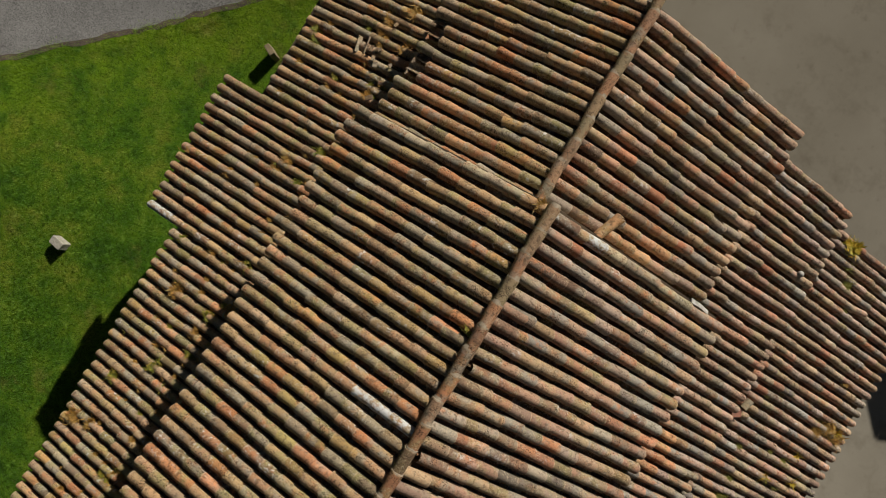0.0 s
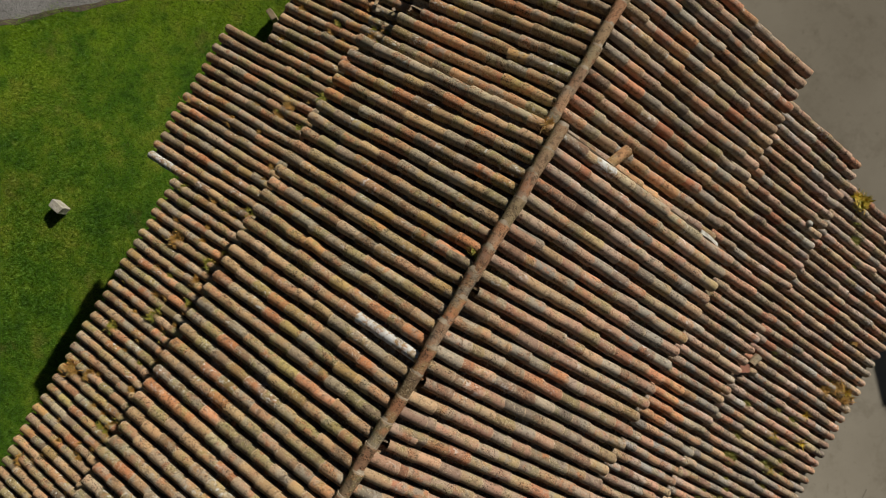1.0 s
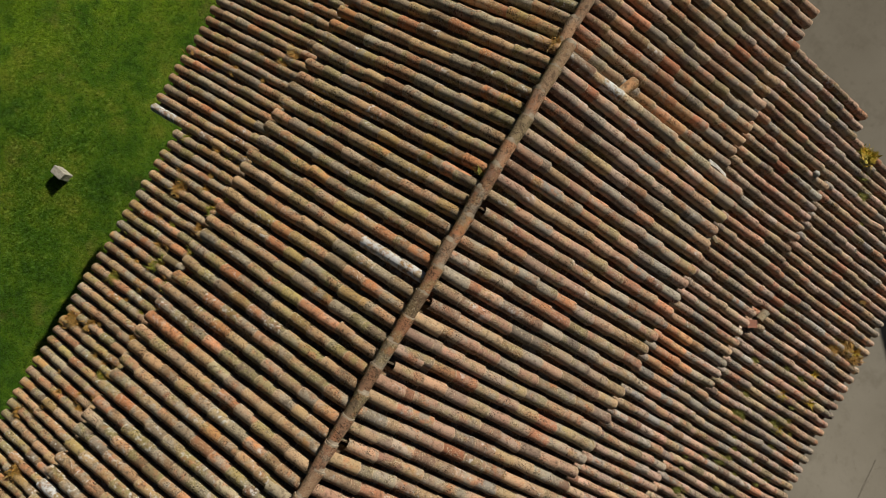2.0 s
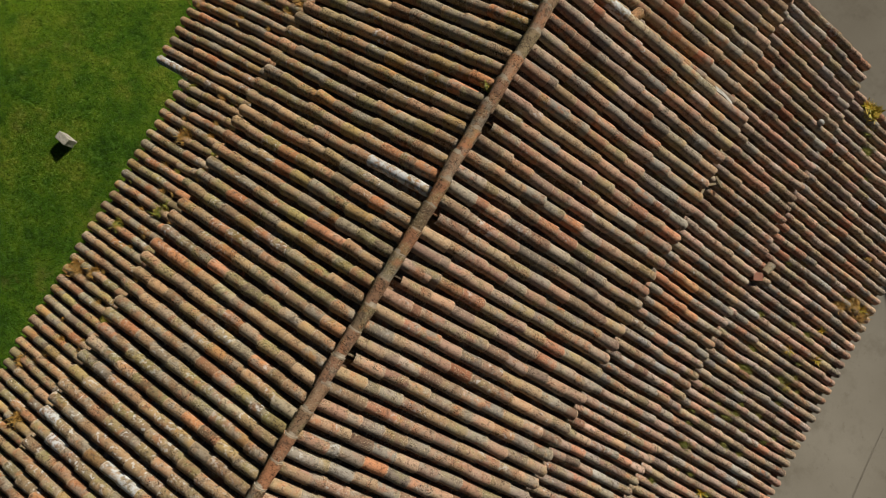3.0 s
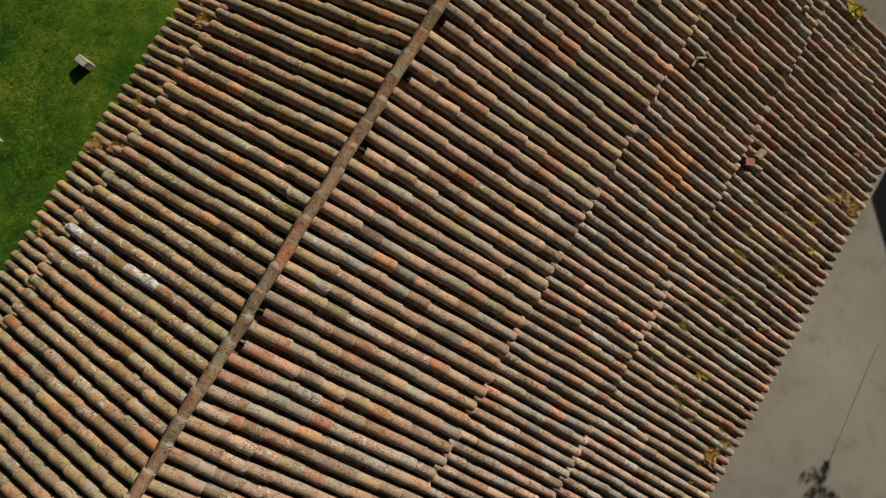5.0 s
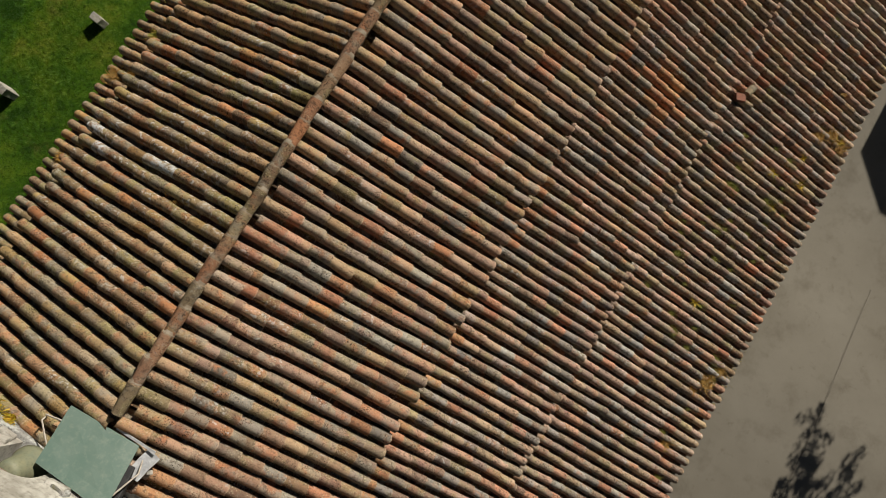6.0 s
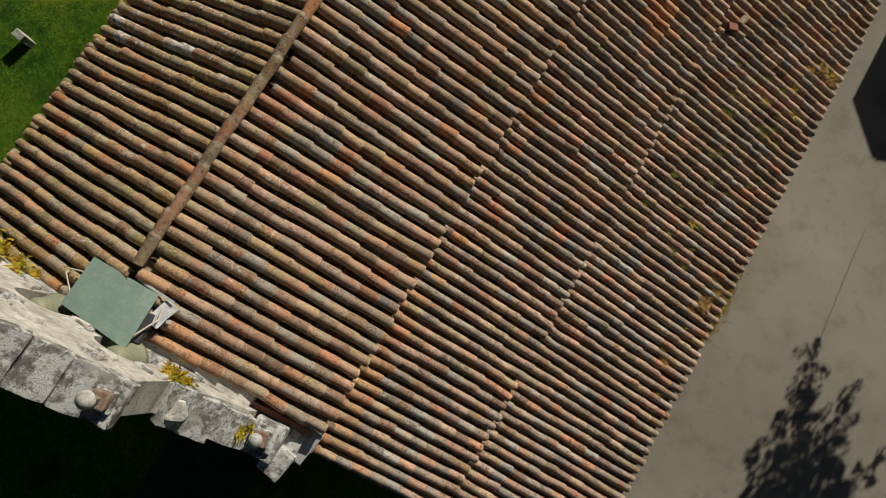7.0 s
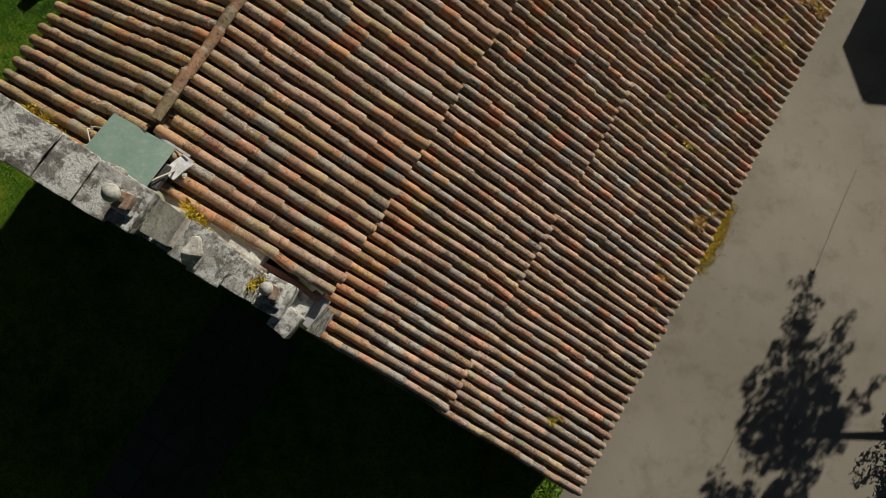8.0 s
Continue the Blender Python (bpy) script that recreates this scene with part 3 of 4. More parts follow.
roof("roof_aisle_east_upper", "weathered clay tile lean-to roof below the nave eave", 1, 3.45, 5.76, 6.3, 4.40, -11.465, 74, seed=5, near=(-8.0, -0.5), tiles=CRUST_TILES, lift=((-5.5, 0.11), (-2.0, 0.03), (0.0, 0.0)), drift=AISLE_DRIFT, low_drift=AISLE_LOW, fresh=0.5)
roof("roof_aisle_east_lower", "mossy clay tile lean-to roof low over the yard", 1, 6.1, 3.84, 9.56, 2.47, -11.68, 75, seed=6, near=(-7.0, -1.5), tiles=CRUST_TILES, drift=((-12, 0), (0, 0), (3, -0.4), (5, -0.4)))
roof("roof_aisle_west", "clay tile lean-to roof with weeds along the lawn", -1, -1.75, 5.63, -4.5, 4.53, -11.0, 72, eaves=west_eave, seed=7, near=(-7, 0), tiles=MOSSY_TILES, drift=((-11, 0.6), (-7.9, 0.52), (-7, 0.42), (-6, 0.34), (-5.2, 0.24), (-4.2, 0.06), (-3, 0.03), (4, 0)))

# ---- walls ----
def wall(name, x0, x1, y0, y1, z0, z1, label):
    bm = block((x1 - x0, y1 - y0, z1 - z0), ((x0 + x1) / 2, (y0 + y1) / 2, z0), 0.0)
    return tagged(part(name, bm, MAT_WALL, None), label, "wall", kind="structure")


wall("wall_nave_east", 3.0, 3.4, -11.1, 0.95, -1.0, 7.40, "pale rendered clerestory wall under the nave eave")
wall("wall_nave_west", -1.75, -1.35, -11.1, 0.95, -1.0, 7.38, "pale rendered clerestory wall under the nave eave")
bm = prism([(-1.75, 5.0), (3.4, 5.0), (3.4, 7.6), (0.95, 8.6), (-1.75, 7.4)], 0.5, 0.88)
tagged(part("wall_nave_north", bm, MAT_WALL, None), "pale rendered gable wall above the chancel roof", "wall", kind="structure")
bm = prism([(-1.8, -1), (3.7, -1), (3.7, 6.4), (0.83, 7.58), (-1.8, 6.45)], 4.0, 4.45)
tagged(part("wall_chancel_north", bm, MAT_WALL, None), "pale rendered gable wall of the chancel", "wall", kind="structure")
wall("wall_chancel_east", 3.3, 3.7, 0.98, 4.0, -1.0, 6.35, "pale rendered chancel wall")
wall("wall_chancel_west", -1.8, -1.4, 0.98, 4.0, -1.0, 6.45, "pale rendered chancel wall")
wall("wall_aisle_east", 8.95, 9.3, -11.5, 4.2, -1.0, 2.3, "pale rendered low aisle wall beside the yard")
wall("wall_aisle_inner", 5.9, 6.2, -11.4, 4.2, -1.0, 4.1, "pale rendered wall between the aisle roofs")
wall("wall_aisle_west", -4.45, -4.05, -10.9, 4.3, -1.0, 4.3, "pale rendered aisle wall beside the lawn")
wall("wall_porch_west", -5.1, -4.45, -2.2, 0.7, -1.0, 4.0, "pale rendered projecting wall beside the lawn")

# ---- bell gable ----
CX, YB, YF = 0.95, -11.2, -11.68          # middle, back face, front face


def empty(name, at, label, category, group=""):
    ob = new(name)
    ob.location = at
    return tagged(ob, label, category, group)


def place(ob, m):
    ob.matrix_local = m
    return ob


def slab_on(parent, x0, z0, x1, z1, thick, y0, y1, seed, name="coping_stone"):
    """A coping slab lying along the line x0,z0 to x1,z1."""
    length, ang = math.hypot(x1 - x0, z1 - z0), math.atan2(z1 - z0, x1 - x0)
    bm = block((length - 0.004, y1 - y0, thick), (0, 0, 0), 0.012, 0.018, seed, 4)
    bmesh.ops.transform(bm, matrix=pose((x0 + x1) / 2, (y0 + y1) / 2, (z0 + z1) / 2 - thick, 0, -math.degrees(ang), 0), verts=bm.verts[:])
    return part(name, bm, MAT_STONE, parent)


def arch(x0, x1, sill, spring):
    """The outline of an arched opening, from its left foot over to its right foot."""
    c, r = (x0 + x1) / 2, (x1 - x0) / 2
    return [(x0, sill)] + [(c - r * math.cos(math.pi * k / 12), spring + r * math.sin(math.pi * k / 12)) for k in range(13)] + [(x1, sill)]


gable = tagged(new("bell_gable"), "lichen-stained granite bell gable with two bell openings", "bell gable")
left, right = arch(CX - 0.9, CX - 0.26, 8.72, 9.35), arch(CX + 0.26, CX + 0.9, 8.72, 9.35)
outline = [(CX - 1.32, 8.72)] + left + right + [(CX + 1.32, 8.72), (CX + 1.32, 10.25), (CX, 11.28), (CX - 1.32, 10.25)]
body = part("wall_body", prism(outline, YF + 0.03, YB - 0.02), MAT_LIMED, gable, "whitish lime-streaked rubble back")
part("sill_course", block((2.72, 0.56, 0.42), (CX, (YB + YF) / 2, 8.30), 0.02, 0.01, 3, 4), MAT_STONE, gable)
for sx in (1, -1):
    # the sloping top, three slabs a side, overhanging front and back, and a level kneeler stone
    top = [(0.0, 11.46), (0.44, 11.16), (0.77, 10.88), (1.07, 10.62)]
    for k in range(3):
        (xa, za), (xb, zb) = top[k], top[k + 1]
        pa, pb = (CX + sx * xa, za), (CX + sx * xb, zb)
        if sx < 0:
            pa, pb = pb, pa
        slab_on(gable, *pa, *pb, 0.15, YF - 0.06 - 0.012 * k, YB + 0.02 - 0.02 * k, 11 + k + 5 * sx)
    part("kneeler", block((0.37, 0.52, 0.17), (CX + sx * 1.25, (YB + YF) / 2 - 0.02, 10.42), 0.015, 0.012, 27 + sx, 4), MAT_STONE, gable)
    place(part("broken_stone", block((0.26, 0.24, 0.24), (0, 0, 0), 0.04, 0.05, 91 + sx, 4), MAT_LIMED, gable, "pale broken stub of stone"), pose(CX + sx * 1.50, -11.48, 9.08, 6, 8 * sx, 20))
    # the stepped shoulder below
    step = [(1.34, 9.40), (1.40, 9.24), (1.62, 8.92), (1.78, 8.54), (2.1, 8.16), (2.14, 7.6), (1.30, 7.6)]
    part("shoulder", prism([(CX + sx * x, z) for x, z in step], YF + 0.05, YB - 0.02), MAT_LIMED, gable)
    for k, (xa, za, xb, zb) in enumerate(((1.33, 9.38, 1.55, 9.06), (1.50, 9.02, 1.80, 8.66), (1.74, 8.62, 2.12, 8.16))):
        pa, pb = (CX + sx * xa, za + 0.06), (CX + sx * xb, zb + 0.06)
        if sx < 0:
            pa, pb = pb, pa
        slab_on(gable, *pa, *pb, 0.17, YF - 0.05 - 0.05 * (k % 2), YB - 0.04 * k, 30 + k + 7 * sx)
    for k, (x, y, z, sizes, turn) in enumerate(((2.40, -11.48, 7.62, (0.46, 0.52, 0.36), 4), (2.68, -11.70, 7.44, (0.36, 0.40, 0.36), -8), (2.40, -11.46, 7.93, (0.34, 0.36, 0.10), 10))):
        place(part("end_block", block(sizes, (0, 0, 0), 0.025, 0.02, 50 + k, 3), MAT_STONE, gable), pose(CX + sx * x, y, z, 2, 3 * sx, turn * sx))


def ball(radius, seed):
    bm = bmesh.new()
    bmesh.ops.create_icosphere(bm, subdivisions=3, radius=radius)
    for v in bm.verts:
        v.co *= 1 + 0.07 * noise.noise(v.co * 9 + Vector((seed, 0, 0)))
        v.co.z = max(v.co.z, -radius * 0.86)
    for f in bm.faces:
        f.smooth = True
    return bm


def finial(at, radius, seed, label):
    """A stone ball on a square, rust-stained stone base."""
    ob = empty("ball_finial", at, label, "finial", "stone balls on the gable")
    place(part("plinth", block((0.25, 0.24, 0.07), (0, 0, 0), 0.02, 0.014, seed, 3), MAT_STONE, ob), pose(0, 0, 0, 0, 0, 6))
    place(part("base", block((0.19, 0.19, 0.13), (0, 0, 0.06), 0.022, 0.022, seed + 5, 4), MAT_RUST, ob, "rust-brown square stone base"), pose(0, 0, 0, 0, 0, 10))
    place(part("neck", block((0.07, 0.07, 0.20), (0, 0, 0.17), 0.015), MAT_RUST, ob, "thin rusty neck"), pose(0, 0, 0))
    place(part("ball", ball(radius, seed), MAT_LICHEN, ob), pose(0, 0, 0.34 + radius * 0.8))
    return ob


finial((2.21, -11.46, 10.585), 0.098, 1, "white lichen-covered stone ball on the gable kneeler")
finial((3.36, -11.46, 8.02), 0.098, 2, "white lichen-covered stone ball on the gable end")
finial((-0.31, -11.46, 10.585), 0.098, 3, "white lichen-covered stone ball on the gable kneeler")
finial((-1.46, -11.46, 8.02), 0.098, 4, "white lichen-covered stone ball on the gable end")


def bell(at, seed):
    """A bronze bell: flared body with crown, yoke and clapper."""
    ob = empty("bell", at, "green-patinated bronze bell hanging in the gable opening", "bell", "bells in the gable")
    rings = [(0.0, 0.62), (0.10, 0.615), (0.16, 0.59), (0.19, 0.52), (0.205, 0.36), (0.235, 0.20), (0.29, 0.07), (0.32, 0.0), (0.30, 0.0), (0.26, 0.08), (0.20, 0.22)]
    bm = bmesh.new()
    prev = None
    for r, z in rings:
        ring = [bm.verts.new((max(r, 0.001) * math.cos(2 * math.pi * k / 28), max(r, 0.001) * math.sin(2 * math.pi * k / 28), z)) for k in range(28)]
        if prev:
            for k in range(28):
                bm.faces.new((prev[k], prev[(k + 1) % 28], ring[(k + 1) % 28], ring[k]))
        prev = ring
    for f in bm.faces:
        f.smooth = True
    bmesh.ops.recalc_face_normals(bm, faces=bm.faces[:])
    body = part("bell_body", bm, MAT_BRONZE, ob)
    part("yoke", block((0.52, 0.10, 0.10), (0, 0, 0.64), 0.015), MAT_RUST, ob, "dark iron yoke")
    bm = bmesh.new()
    bmesh.ops.create_cone(bm, segments=10, radius1=0.035, radius2=0.02, depth=0.5, cap_ends=True)
    bmesh.ops.translate(bm, verts=bm.verts[:], vec=(0, 0, 0.22))
    part("clapper", bm, MAT_RUST, body, "rusty iron clapper")
    return ob


bell((CX - 0.58, -11.34, 8.93), 1).scale = (0.8, 0.8, 0.8)
bell((CX + 0.58, -11.34, 8.93), 2).scale = (0.8, 0.8, 0.8)

# rubble stones proud of the gable's back
for k in range(26):
    rnd = random.Random(400 + k)
    x = CX + rnd.uniform(-1.2, 1.2)
    z = rnd.uniform(9.85, 10.25 + 0.75 * (1 - abs(x - CX) / 1.3)) if k < 16 else rnd.uniform(8.75, 9.6)
    if k >= 16:
        x = CX + rnd.choice((-1.11, 1.11, -0.02, 0.03)) + rnd.uniform(-0.08, 0.08)
    bm = block((rnd.uniform(0.18, 0.34), 0.12, rnd.uniform(0.12, 0.22)), (0, 0, 0), 0.03, 0.035, k, 3)
    place(part("rubble_stone", bm, MAT_LIMED if k % 3 else MAT_STONE, gable), pose(x, YB - 0.045 + rnd.uniform(-0.01, 0.03), z, 0, rnd.uniform(-12, 12), rnd.uniform(-6, 6)))

# the facade below the gable
bm = prism([(CX - 2.85, -0.6), (CX + 2.85, -0.6), (CX + 2.85, 7.5), (CX + 2.1, 7.62), (CX + 1.34, 8.32), (CX - 1.34, 8.32), (CX - 2.1, 7.62), (CX - 2.85, 7.5)], YF, YB)
tagged(part("wall_facade", bm, MAT_STONE, None), "dark shaded granite facade below the bell gable", "wall", kind="structure")
bm = prism([(3.82, -0.6), (9.0, -0.6), (9.0, 2.45), (6.3, 3.5), (6.25, 4.15), (3.82, 5.38)], -11.72, -11.25)
tagged(part("wall_aisle_south", bm, MAT_STONE, None), "granite front wall of the aisles", "wall", kind="structure")
bm = prism([(-4.2, -0.6), (-1.92, -0.6), (-1.92, 5.3), (-4.2, 4.4)], -11.4, -11.05)
tagged(part("wall_aisle_southwest", bm, MAT_STONE, None), "granite front wall of the lawn-side aisle", "wall", kind="structure")

# ---- metal hatch over the bell motor ----
hatch = empty("metal_hatch", (0.95, -10.8, 8.95), "green-grey painted sheet metal hatch behind the bells", "hatch")
bm = bmesh.new()
corners = [(-0.57, 0.31, -0.06), (0.42, 0.32, -0.10), (0.60, -0.40, 0.30), (-0.43, -0.35, 0.24)]
up = [bm.verts.new((x, y, z + 0.012)) for x, y, z in corners]
lo = [bm.verts.new((x, y, z)) for x, y, z in corners]
bm.faces.new(up)
bm.faces.new(lo[::-1])
for k in range(4):
    bm.faces.new((lo[k], lo[(k + 1) % 4], up[(k + 1) % 4], up[k]))
bmesh.ops.recalc_face_normals(bm, faces=bm.faces[:])
bmesh.ops.subdivide_edges(bm, edges=bm.edges[:], cuts=4, use_grid_fill=True)
for v in bm.verts:
    v.co.z += 0.012 * noise.noise(v.co * 2.5)
lid = part("lid", bm, MAT_SHEET, hatch)


def bar(a, b, width, thick, name, material, parent, label=""):
    """A flat strip from a to b."""
    a, b = Vector(a), Vector(b)
    bm = block((width, thick, (b - a).length), (0, 0, 0), min(width, thick) * 0.15)
    bmesh.ops.transform(bm, matrix=Matrix.Translation(a) @ (b - a).to_track_quat("Z", "Y").to_matrix().to_4x4(), verts=bm.verts[:])
    return part(name, bm, material, parent, label)


bar((0.05, 0.35, -0.12), (0.62, 0.33, -0.16), 0.035, 0.012, "flashing", MAT_ZINC, hatch, "bright zinc flashing strip")
bm = block((0.18, 0.36, 0.03), (0, 0, 0), 0.004, 0.035, 23, 6)
place(part("side_plate", bm, MAT_ZINC, hatch, "crumpled zinc side plate"), pose(0.56, 0.12, -0.19, -16, 10, -12))
bar((-0.07, 0.31, -0.068), (0.08, -0.30, 0.226), 0.008, 0.006, "seam", MAT_SHEET, lid, "thin folded seam across the lid")
bar((0.46, 0.05, -0.15), (0.56, -0.33, 0.05), 0.12, 0.10, "bracket", MAT_DARK, hatch, "dark bracket under the lid")
bar((-0.50, 0.24, -0.30), (-0.50, 0.24, -0.10), 0.05, 0.05, "foot", MAT_DARK, hatch)
bar((0.40, -0.28, -0.35), (0.40, -0.28, 0.17), 0.05, 0.05, "foot", MAT_DARK, hatch)
bar((-0.42, -0.26, -0.35), (-0.42, -0.26, 0.14), 0.05, 0.05, "foot", MAT_DARK, hatch)


def cable(points, radius, label):
    curve = bpy.data.curves.new("cable", "CURVE")
    curve.dimensions, curve.bevel_depth, curve.bevel_resolution = "3D", radius, 1
    sp = curve.splines.new("POLY")
    sp.points.add(len(points) - 1)
    for p, q in zip(sp.points, points):
        p.co = (*q, 1)
    tmp = bpy.data.objects.new("cable", curve)
    me = bpy.data.meshes.new_from_object(tmp)
    bpy.data.objects.remove(tmp)
    me.materials.clear()
    me.materials.append(MAT_CABLE)
    return tagged(new("cable", me), label, "cable", "bell cables")


cable([(0.62, -11.16, 9.0), (0.32, -11.0, 8.85), (0.12, -10.86, 8.78), (0.10, -10.80, 8.66)], 0.012, "pale cable from the bell to the roof")
cable([(0.10, -10.80, 8.72), (0.30, -10.74, 8.80), (0.55, -10.70, 8.82)], 0.012, "pale cable along the tiles to the hatch")
cable([(1.42, -11.26, 9.18), (1.50, -11.0, 9.10), (1.56, -10.75, 8.90), (1.48, -10.62, 8.78)], 0.012, "pale cable from the bell to the hatch")

# mortar where the nave roof meets the gable
for sx in (1, -1):
    split = 2.0 if sx > 0 else 0.75
    for xa, xb, mat, what in ((0.0, split, MAT_LIMED, "pale lime mortar bed between roof and gable"), (split + 0.01, 2.9, MAT_REDMORTAR, "red-painted mortar fillet between roof and gable")):
        top = 8.84 if xa == 0 else 8.70
        za, zb = top - 0.422 * xa, top - 0.422 * xb
        bm = prism([(CX + sx * xa, za - 0.25), (CX + sx * xb, zb - 0.25), (CX + sx * xb, zb), (CX + sx * xa, za)], YB - 0.02, YB + (0.15 if xa == 0 else 0.07))
        bmesh.ops.subdivide_edges(bm, edges=bm.edges[:], cuts=7, use_grid_fill=True)
        for v in bm.verts:
            v.co.z += 0.035 * noise.noise(v.co * 4.0)
            v.co.y += 0.03 * noise.noise(v.co * 5.0 + Vector((7, 0, 0)))
        ob = tagged(part("mortar_fillet", bm, mat, None), what, "mortar", kind="structure")
# rough mortar along the front verge of the upper aisle roof
bm = block((2.95, 0.22, 0.12), (0, 0, 0), 0.02, 0.035, 17, 14)
ob = tagged(part("verge_mortar", bm, MAT_VERGEMORTAR, None), "rough brown mortar along the front verge of the aisle roof", "mortar", kind="structure")
ob.matrix_world = pose(4.93, -11.60, 4.85, 0, math.degrees(math.atan(0.477)), 0)
ob = tagged(part("mortar_cap", block((0.30, 0.52, 0.06), (0, 0, 0), 0.015, 0.01, 8, 2), MAT_CEMENT, None), "smooth grey cement cap at the gable end", "mortar", kind="structure")
ob.matrix_world = pose(3.80, -11.36, 7.36, 4, 14, -8)

# ---- lawn: blades and posts ----
def blades(name, count, spot, height, width, material, parent, label, seed, curl=0.5):
    """Many bent blades as one mesh; spot gives the foot of each."""
    rng = np.random.default_rng(seed)
    foot = spot(rng, count)
    n = len(foot)
    turn = rng.uniform(0, 2 * np.pi, n)
    h = height * rng.uniform(0.5, 1.3, n)
    lean = h * rng.uniform(0.2, 0.9, n) * curl * 2
    side = np.stack([np.cos(turn), np.sin(turn), np.zeros(n)], 1) * (width * rng.uniform(0.6, 1.3, n))[:, None]
    ahead = np.stack([-np.sin(turn), np.cos(turn), np.zeros(n)], 1)
    up = np.array([0, 0, 1.0])
    mid = foot + ahead * (lean * 0.35)[:, None] + up * (h * 0.65)[:, None]
    tip = foot + ahead * lean[:, None] + up * h[:, None]
    verts = np.stack([foot - side, foot + side, mid + side * 0.8, mid - side * 0.8, tip], 1).reshape(-1, 3)
    base = np.arange(n) * 5
    quads = np.stack([base, base + 1, base + 2, base + 3], 1).tolist()
    tris = np.stack([base + 3, base + 2, base + 4], 1).tolist()
    me = bpy.data.meshes.new(name)
    me.from_pydata(verts.tolist(), [], quads + tris)
    me.materials.append(material)
    me.update()
    ob = new(name, me)
    ob.parent = parent
    return tagged(ob, label, kind="stuff") if label else ob


def ground_many(x, y):
    k = np.clip((y + 5.0) / 7.0, 0, 1)
    k = k * k * (3 - 2 * k)
    sd = np.clip((x + 4) / 12, 0, 1)
    front = 0.22 * (1 - sd) - 0.08 * sd
    return front + (-0.72 - front) * k


def lawn_spots(rng, count):
    x, y = rng.uniform(-14.5, -3.9, count), rng.uniform(-15, 6.5, count)
    keep = (y - 0.75) * 0.7 - (x + 9.9) * 0.72 < -0.05 + 0.3 * rng.normal(0, 0.5, count)
    x, y = x[keep], y[keep]
    return np.stack([x, y, ground_many(x, y) - 0.01], 1)


def tuft_spots(rng, count):
    n = 16000
    cx, cy = rng.uniform(-14.5, -3.9, n), rng.uniform(-15, 6.5, n)
    wide = rng.uniform(0.03, 0.13, n)
    pick = rng.integers(0, n, count)
    x, y = cx[pick] + rng.normal(0, 1, count) * wide[pick], cy[pick] + rng.normal(0, 1, count) * wide[pick]
    keep = (y - 0.75) * 0.7 - (x + 9.9) * 0.72 < -0.02
    x, y = x[keep], y[keep]
    return np.stack([x, y, ground_many(x, y) - 0.01], 1)


tagged(blades("grass", 270000, lawn_spots, 0.034, 0.0040, MAT_BLADE, None, "dense short green grass with paler worn patches", 5), category="grass")
tagged(blades("grass_tufts", 230000, tuft_spots, 0.050, 0.0042, MAT_BLADE, None, "thicker tufts of green grass in the lawn", 15), category="grass")


def verge_spots(rng, count):
    a = rng.uniform(-8, 9, count)
    off = rng.normal(-0.3, 0.13, count) + 0.12 * np.sin(a * 2.3) + 0.08 * np.sin(a * 6.1)
    x, y = -9.9 + a * 0.7 - off * 0.72, 0.75 + a * 0.72 + off * 0.7
    keep = x < -4.2
    x, y = x[keep], y[keep]
    return np.stack([x, y, ground_many(x, y) + 0.005], 1)


tagged(blades("verge_grass", 16000, verge_spots, 0.06, 0.0034, MAT_BLADE, None, "ragged grass growing over the edge of the lane", 9), category="grass")


def clover_spots(rng, count):
    cx, cy = rng.uniform(-14, -4.2, 260), rng.uniform(-13, 5.5, 260)
    pick = rng.integers(0, 260, count)
    x, y = cx[pick] + rng.normal(0, 0.3, count), cy[pick] + rng.normal(0, 0.3, count)
    keep = (y - 0.75) * 0.7 - (x + 9.9) * 0.72 < -0.15
    x, y = x[keep], y[keep]
    return np.stack([x, y, ground_many(x, y) - 0.01], 1)


tagged(blades("clover", 26000, clover_spots, 0.05, 0.009, MAT_BLADE, None, "taller dark green clover clumps in the lawn", 6, 0.7), category="grass")


def wall_foot_spots(rng, count):
    y = np.concatenate([rng.normal(-4.3, 0.55, count // 2), rng.uniform(-11.5, 2.5, count // 6), rng.normal(0.2, 0.5, count // 6)])
    x = 9.55 + np.abs(rng.normal(0, 0.13, len(y))) + np.where(np.abs(y + 4.3) < 1.1, 0.55, 0.1)
    return np.stack([x, y, ground_many(x, y)], 1)


tagged(blades("wall_foot_weeds", 9000, wall_foot_spots, 0.05, 0.010, MAT_FERN, None, "yellow-green weeds along the foot of the aisle wall", 7), category="grass")


def corner_spots(rng, count):
    x, y = rng.uniform(7.6, 9.75, count), -12.25 + rng.normal(0, 0.5, count)
    return np.stack([x, y, ground_many(x, y)], 1)


tagged(blades("corner_grass", 5200, corner_spots, 0.09, 0.011, MAT_BLADE, None, "tufts of grass at the corner of the aisle", 8), category="grass")


def stone_post(at, sizes, turn, lean, label, seed):
    """A squared stone stake that leans a little, on the lawn."""
    bm = block(sizes, (0, 0, -0.06), 0.02, 0.02, seed, 3)
    ob = part("stone_post", bm, MAT_STONE_PALE, None)
    ob.matrix_world = pose(*at, lean[0], lean[1], turn)
    return tagged(ob, label, "post", "stone posts on the lawn")


